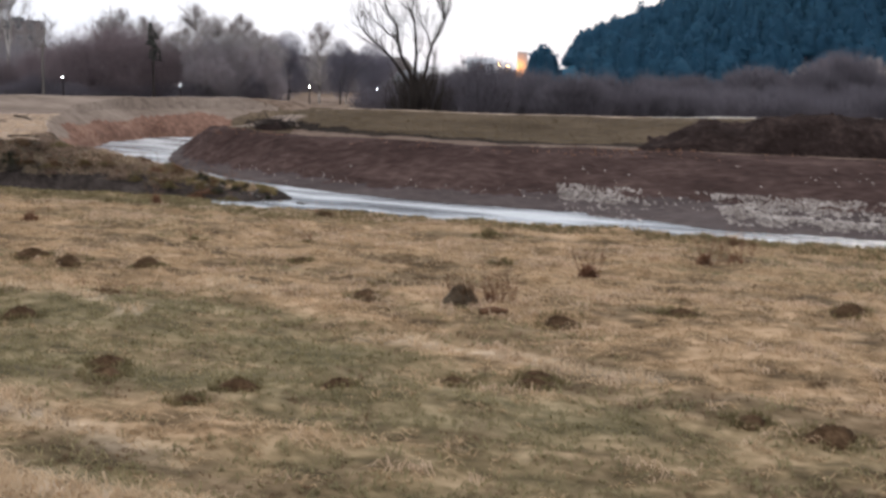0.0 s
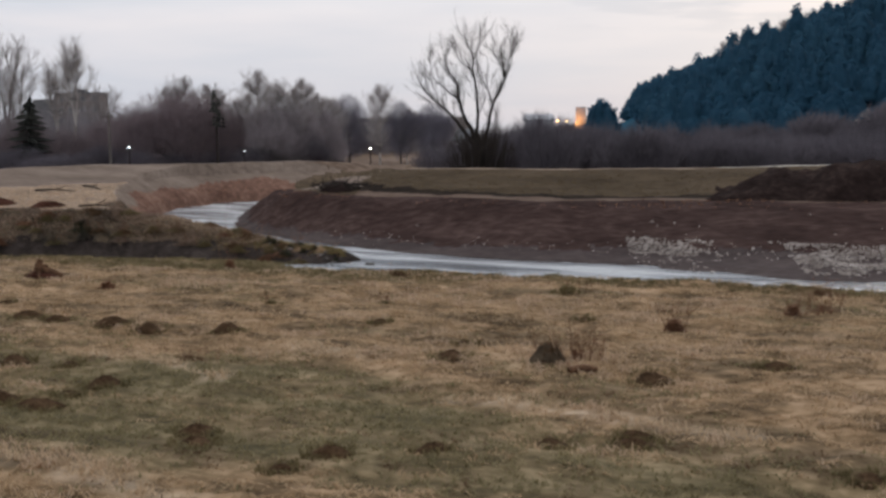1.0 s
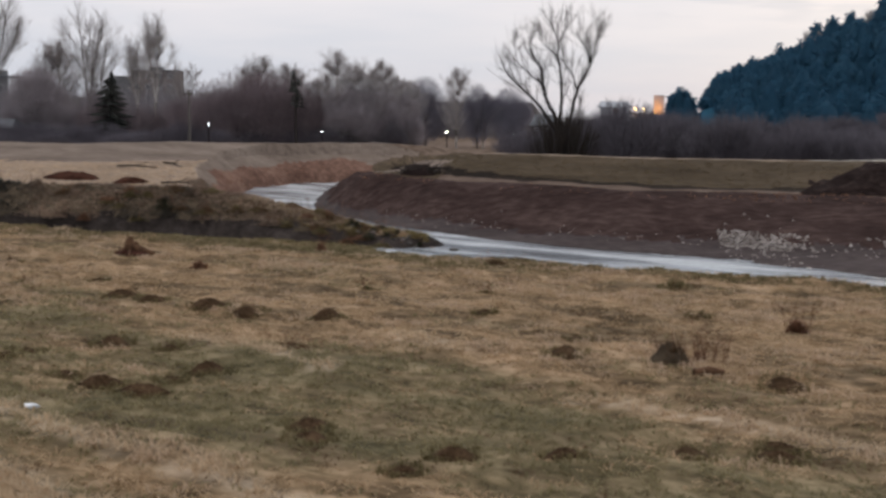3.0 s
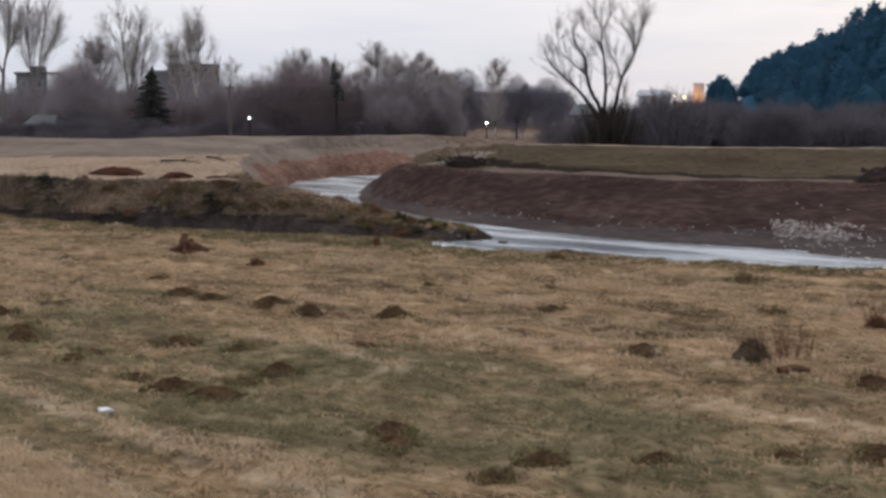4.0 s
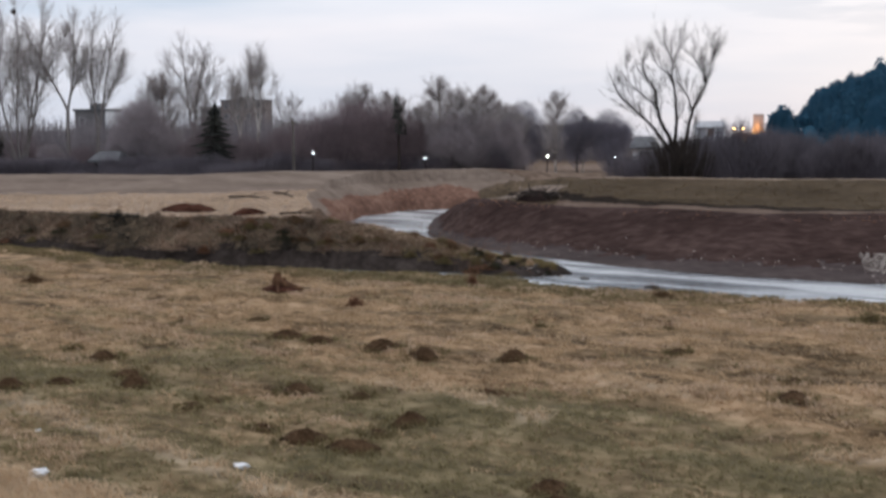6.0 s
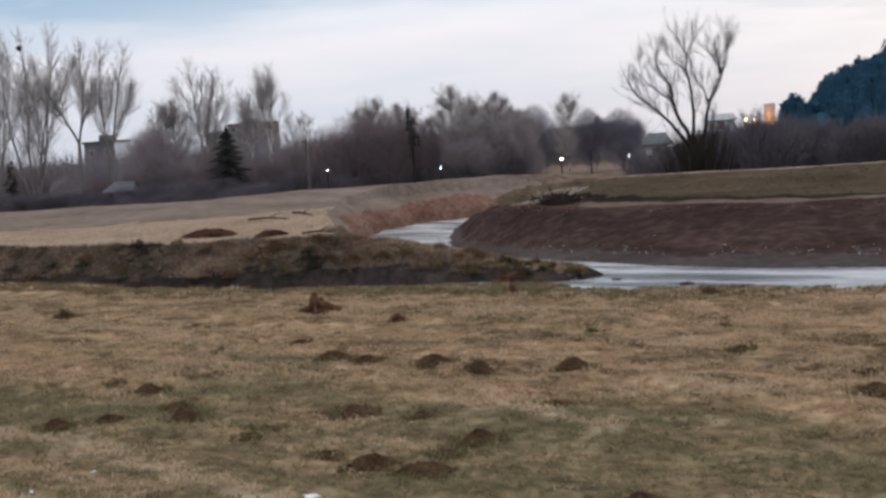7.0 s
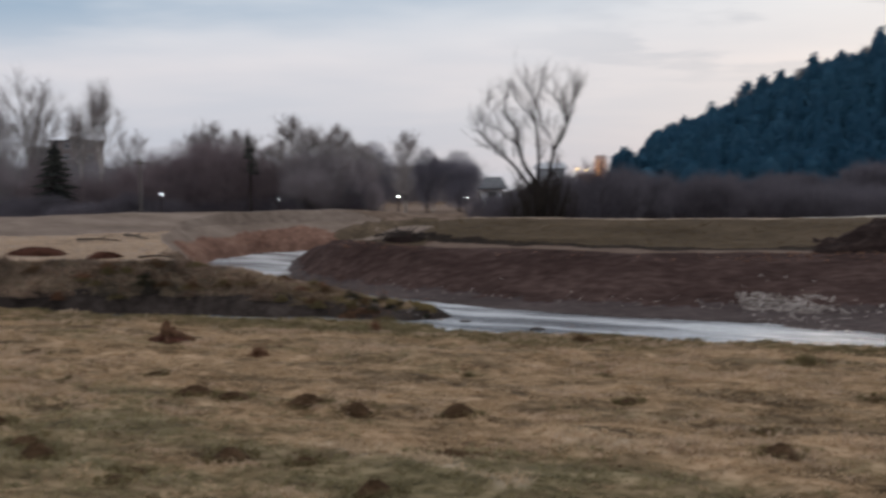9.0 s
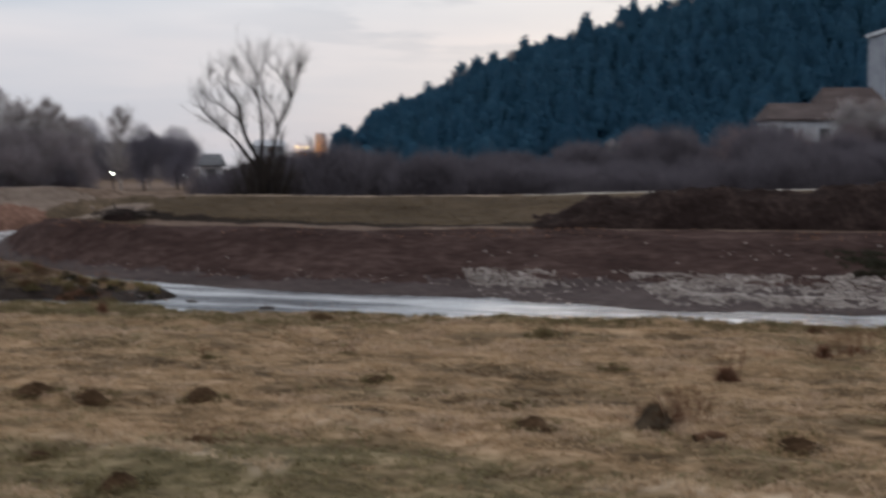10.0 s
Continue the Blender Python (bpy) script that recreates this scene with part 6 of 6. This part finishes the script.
sward("meadow_grass", "short dry tan meadow grass", "blade", -27, 12, 9, 34, 36000, 5, 0.055, 0.012, 3.4, lambda x, y, z, k, rr: (k == 0) & (z > -0.3) & (rr.uniform(0, 1, x.shape) > greenness(x, y) + deadness(x, y)), 401)
sward("pale_grass", "bleached tufts in the meadow", "blade_pale", -27, 12, 9, 34, 40000, 6, 0.11, 0.010, 2.2, lambda x, y, z, k, rr: (k == 0) & (z > -0.2) & (greenness(x, y) < 0.6) & (deadness(x, y) < 0.35) & (0.5 * patches(lengthwise(x, y)[0] * 0.35 + 7, lengthwise(x, y)[1], 0.9) + 0.5 * patches(x, y + 9, 0.5) + rr.normal(0, 0.04, x.shape) > 0.62), 402)
sward("green_grass", "dull green short grass in patches", "blade_green", -27, 12, 9, 34, 44000, 5, 0.065, 0.011, 2.4, lambda x, y, z, k, rr: (k == 0) & (z > -0.2) & (rr.uniform(0, 1, x.shape) < greenness(x, y) - dryness(x, y)), 403)
sward("slope_grass", "pale dry grass on the near bank's foot", "blade_straw", -16, 8, 5, 20, 54000, 6, 0.11, 0.009, 2.4, lambda x, y, z, k, rr: (dryness(x, y) > rr.uniform(0.3, 1, x.shape)) & (z < 0.9), 404)
sward("matted_grass", "dark matted dead grass in the meadow's hollows", "blade_brown", -27, 12, 9, 34, 26000, 5, 0.045, 0.011, 3.2, lambda x, y, z, k, rr: (k == 0) & (z > -0.3) & (deadness(x, y) > rr.uniform(0.2, 1.2, x.shape)), 411)
rr = np.random.default_rng(413)
rim_x, rim_y = [], []
for x, y, q in MOLES + MOLE_LINE:
    a, o = rr.uniform(0, 2 * math.pi, 45), q * rr.uniform(0.85, 1.4, 45)
    rim_x.append(x + o * np.cos(a)), rim_y.append(y + o * np.sin(a))
rim_x, rim_y = np.concatenate(rim_x), np.concatenate(rim_y)
v, f = blades(rim_x, rim_y, land(rim_x, rim_y)[0], 3, 0.10, 0.008, 1.3, rr)
tagged(new("molehill_grass", mesh_of("molehill_grass", v, f, [M["blade_olive"]])), "dull olive grass standing round the molehills", "grass", kind="stuff")
sward("bank_edge_grass", "olive grass fringe along the river edge", "blade_olive", -30, 12, 24, 42, 40000, 5, 0.08, 0.011, 2.4, lambda x, y, z, k, rr: (to_line(x, y, NEAR_EDGE)[0] < 1.5 + 1.0 * waviness(x, y, 0.9)) & (z > -1.2) & (k == 0), 405)
sward("bank_weeds", "dark dead weeds on the opposite bank", "blade_dark", -60, -5, 47, 66, 60000, 5, 0.16, 0.016, 2.0, lambda x, y, z, k, rr: (k == 12) & (z > -1.35 + 0.2 * waviness(x, y, 1.5)) & (x < -8.5 - 2 * rr.uniform(0, 1, x.shape)), 406)
sward("spit_grass", "yellowed grass at the tip of the spit", "blade_mustard", -19, -6, 47, 58, 14000, 5, 0.11, 0.013, 2.0, lambda x, y, z, k, rr: (k == 12) & (z > WATER_Z + 0.05) & (x > -12.0 + 1.8 * rr.normal(0, 1, x.shape)), 407)
sward("flat_grass", "pale dead grass on the opposite flat", "blade_pale", -60, -13, 51, 80, 24000, 5, 0.06, 0.013, 3.0, lambda x, y, z, k, rr: (k == 3), 408)
sward("levee_grass", "short brown grass on the levees", "blade_levee", -62, 32, 54, 92, 36000, 4, 0.06, 0.014, 3.0, lambda x, y, z, k, rr: (k == 4), 409)
sward("berm_grass", "sparse dead grass on the berm edge", "blade_red", -26, 26, 48, 92, 16000, 4, 0.12, 0.012, 1.6, lambda x, y, z, k, rr: (k == 6) & (z > -0.3) & clumped(x, y, 0.9, 0.2, rr) | (k == 11) & clumped(x, y, 0.7, 0.1, rr), 410)

sward("bank_greens", "dark green weeds low on the muddy bank", "blade_deep", 16.6, 24, 42, 49, 4000, 5, 0.16, 0.014, 1.6, lambda x, y, z, k, rr: (z > -1.3) & (z < -0.6) & (patches(x, y, 1.0) > 0.35), 412)


def weed_clump(x, y, w, h, n, mat, stalks, label, seed, pale=(), core=False):
    """A tussock of dead weed: dense leaf blades and some upright stalks."""
    rr = np.random.default_rng(seed)
    c = root("weed_clump", pose(x, y, ground_z(x, y)), label, "weeds", "weed clumps")
    qx, qy = rr.normal(0, w * 0.34, n), rr.normal(0, w * 0.28, n)
    hh = h * np.exp(-((qx / w) ** 2 + (qy / w) ** 2) * 5.5)
    v, f = blades(qx, qy, np.zeros(n), 5, hh, 0.008, 0.8, rr)
    tagged(part("leaves", mesh_of("weed_leaves", v, f, [M[mat]]), c), kind="stuff")
    if core:
        part("tuft", mound_mesh("weed_tuft", seed, w * 0.72, w * 0.6, h * 0.8, M["weeds"], 8, 20, 0.25, 1.6), c, "dark matted base")
    segs = []
    for k in range(stalks):
        a = np.array([rr.normal(w * 0.15, w * 0.4), rr.normal(0, w * 0.3), 0])
        d = np.array([rr.normal(0, 0.25), rr.normal(0, 0.25), 1.0]) * h * rr.uniform(1.0, 1.9)
        segs.append((*a, *(a + d), 0.005, 0.002))
        for j in range(4):
            b = a + d * rr.uniform(0.4, 1.0)
            segs.append((*b, *(b + np.array([rr.normal(0, 0.1), rr.normal(0, 0.1), 0.08])), 0.003, 0.0015))
    if segs:
        v, f = tubes(segs, 3)
        tagged(part("dead_growth", mesh_of("weed_stalks", v, f, [M["blade_red"]]), c, "thin russet dead stalks"), kind="stuff")
    for i, row in enumerate(pale):
        v, f = tubes([row], 6)
        part("stem", mesh_of("weed_stem", v, f, [M["blade_pale"]]), c, "bleached bent stem")
    return c


weed_clump(0.36, 18.15, 0.40, 0.40, 260, "blade_brown", 5, "dark tussock of dead weeds with tall thin stalks", 501, ((0.16, -0.1, 0.0, 0.02, -0.05, 0.42, 0.014, 0.008), (0.02, -0.05, 0.42, 0.0, 0, 0.72, 0.008, 0.004), (0.85, 0, 0, 0.83, 0, 0.32, 0.012, 0.006)), True)
weed_clump(0.85, 18.5, 0.42, 0.26, 12, "blade_red", 34, "hazy russet dead weeds beside the dark tussock", 502)
weed_clump(2.5, 21.25, 0.30, 0.30, 130, "blade_red", 12, "compact russet tussock of dead weeds", 503)
weed_clump(4.75, 22.8, 0.26, 0.30, 60, "blade_red", 14, "russet dead weeds by the river edge", 504)
weed_clump(5.35, 22.9, 0.4, 0.30, 14, "blade_red", 24, "thin russet dead weed stalks by the river edge", 505)
for i, (x, y, w, h, mat) in enumerate(((-3.05, 28.6, 0.5, 0.26, "blade_brown"), (0.76, 25.7, 0.6, 0.24, "blade_olive"), (5.8, 25.3, 0.5, 0.26, "blade_brown"), (-2.9, 24.5, 0.4, 0.14, "blade_olive"), (-9.26, 26.6, 0.34, 0.26, "blade_red"),
                                     (-18.4, 30.0, 0.5, 0.3, "blade_brown"), (-11.96, 23.9, 0.5, 0.13, "blade_olive"), (-5.1, 18.25, 0.6, 0.12, "blade_brown"), (-5.15, 24.5, 0.3, 0.12, "blade_olive"), (-7.5, 30.5, 0.18, 0.35, "blade_red"))):
    weed_clump(x, y, w, h, 60, mat, 6, "low tussock of dead grass in the meadow", 520 + i)
snag = root("log", pose(0.85, 17.55, ground_z(0.85, 17.55), 0, 0, 12), "short dark rotten log beside the tussock", "log")
v, f = tubes([(-0.22, 0, 0.05, 0.0, 0.01, 0.07, 0.05, 0.06), (0.0, 0.01, 0.07, 0.2, 0, 0.05, 0.06, 0.035)], 8)
part("wood", mesh_of("log_wood", v, f, [M["root"]], smooth=True), snag)

rr = np.random.default_rng(61)
CREST = ([-45, -33.7, -27, -21.1, -17, -13.9, -10.7, -8.6, -7.5], [62, 55, 52.9, 52, 52, 51.6, 50.6, 49.6, 49.0])
KINDS = (("blade_dark", "dead grey-brown weed clump on the dark opposite bank"), ("blade_red", "russet dead weed clump on the dark opposite bank"), ("blade_deep", "dark green weed clump on the dark opposite bank"), ("blade_olive", "olive weed clump on the dark opposite bank"), ("blade_brown", "matted brown weed clump on the dark opposite bank"))
for i in range(70):
    x = rr.uniform(-40, -9.2) if i % 3 else rr.uniform(-24, -9.2)
    drop = rr.uniform(-0.1, 1.9)
    mat, label = KINDS[int(rr.integers(5))]
    weed_clump(x, float(np.interp(x, *CREST)) - drop, rr.uniform(0.45, 1.0), rr.uniform(0.2, 0.42), 80, mat, 6, label, 560 + i)
for i in range(22):                       # bleached tufts and stones on the spit's tip
    x = rr.uniform(-12.0, -7.5)
    y = float(np.interp(x, *CREST)) - rr.uniform(0.0, 0.8)
    weed_clump(x, y, rr.uniform(0.25, 0.5), rr.uniform(0.14, 0.28), 40, ("blade_straw", "blade_mustard", "blade_deep")[i % 3], 2, ("bleached grass tuft on the tip of the spit", "yellowed grass tuft on the tip of the spit", "dark green tuft on the tip of the spit")[i % 3], 660 + i)
for i in range(14):
    x = rr.uniform(-11.5, -7.2)
    y = float(np.interp(x, *CREST)) - rr.uniform(0.5, 1.1)
    s = rr.uniform(0.07, 0.15)
    o = new("bank_stone", STONES[i % 6].copy())
    o.data.materials[0] = M["stone_dark" if i % 3 else "stone"]
    o.matrix_world = pose(x, y, max(ground_z(x, y), WATER_Z) + 0.2 * s, 0, 0, i * 61) @ Matrix.Diagonal((s * 1.3, s, s, 1))
    tagged(o, "dark wet stone at the foot of the spit" if i % 3 else "pale stone at the foot of the spit", "stone", "stones on the spit")
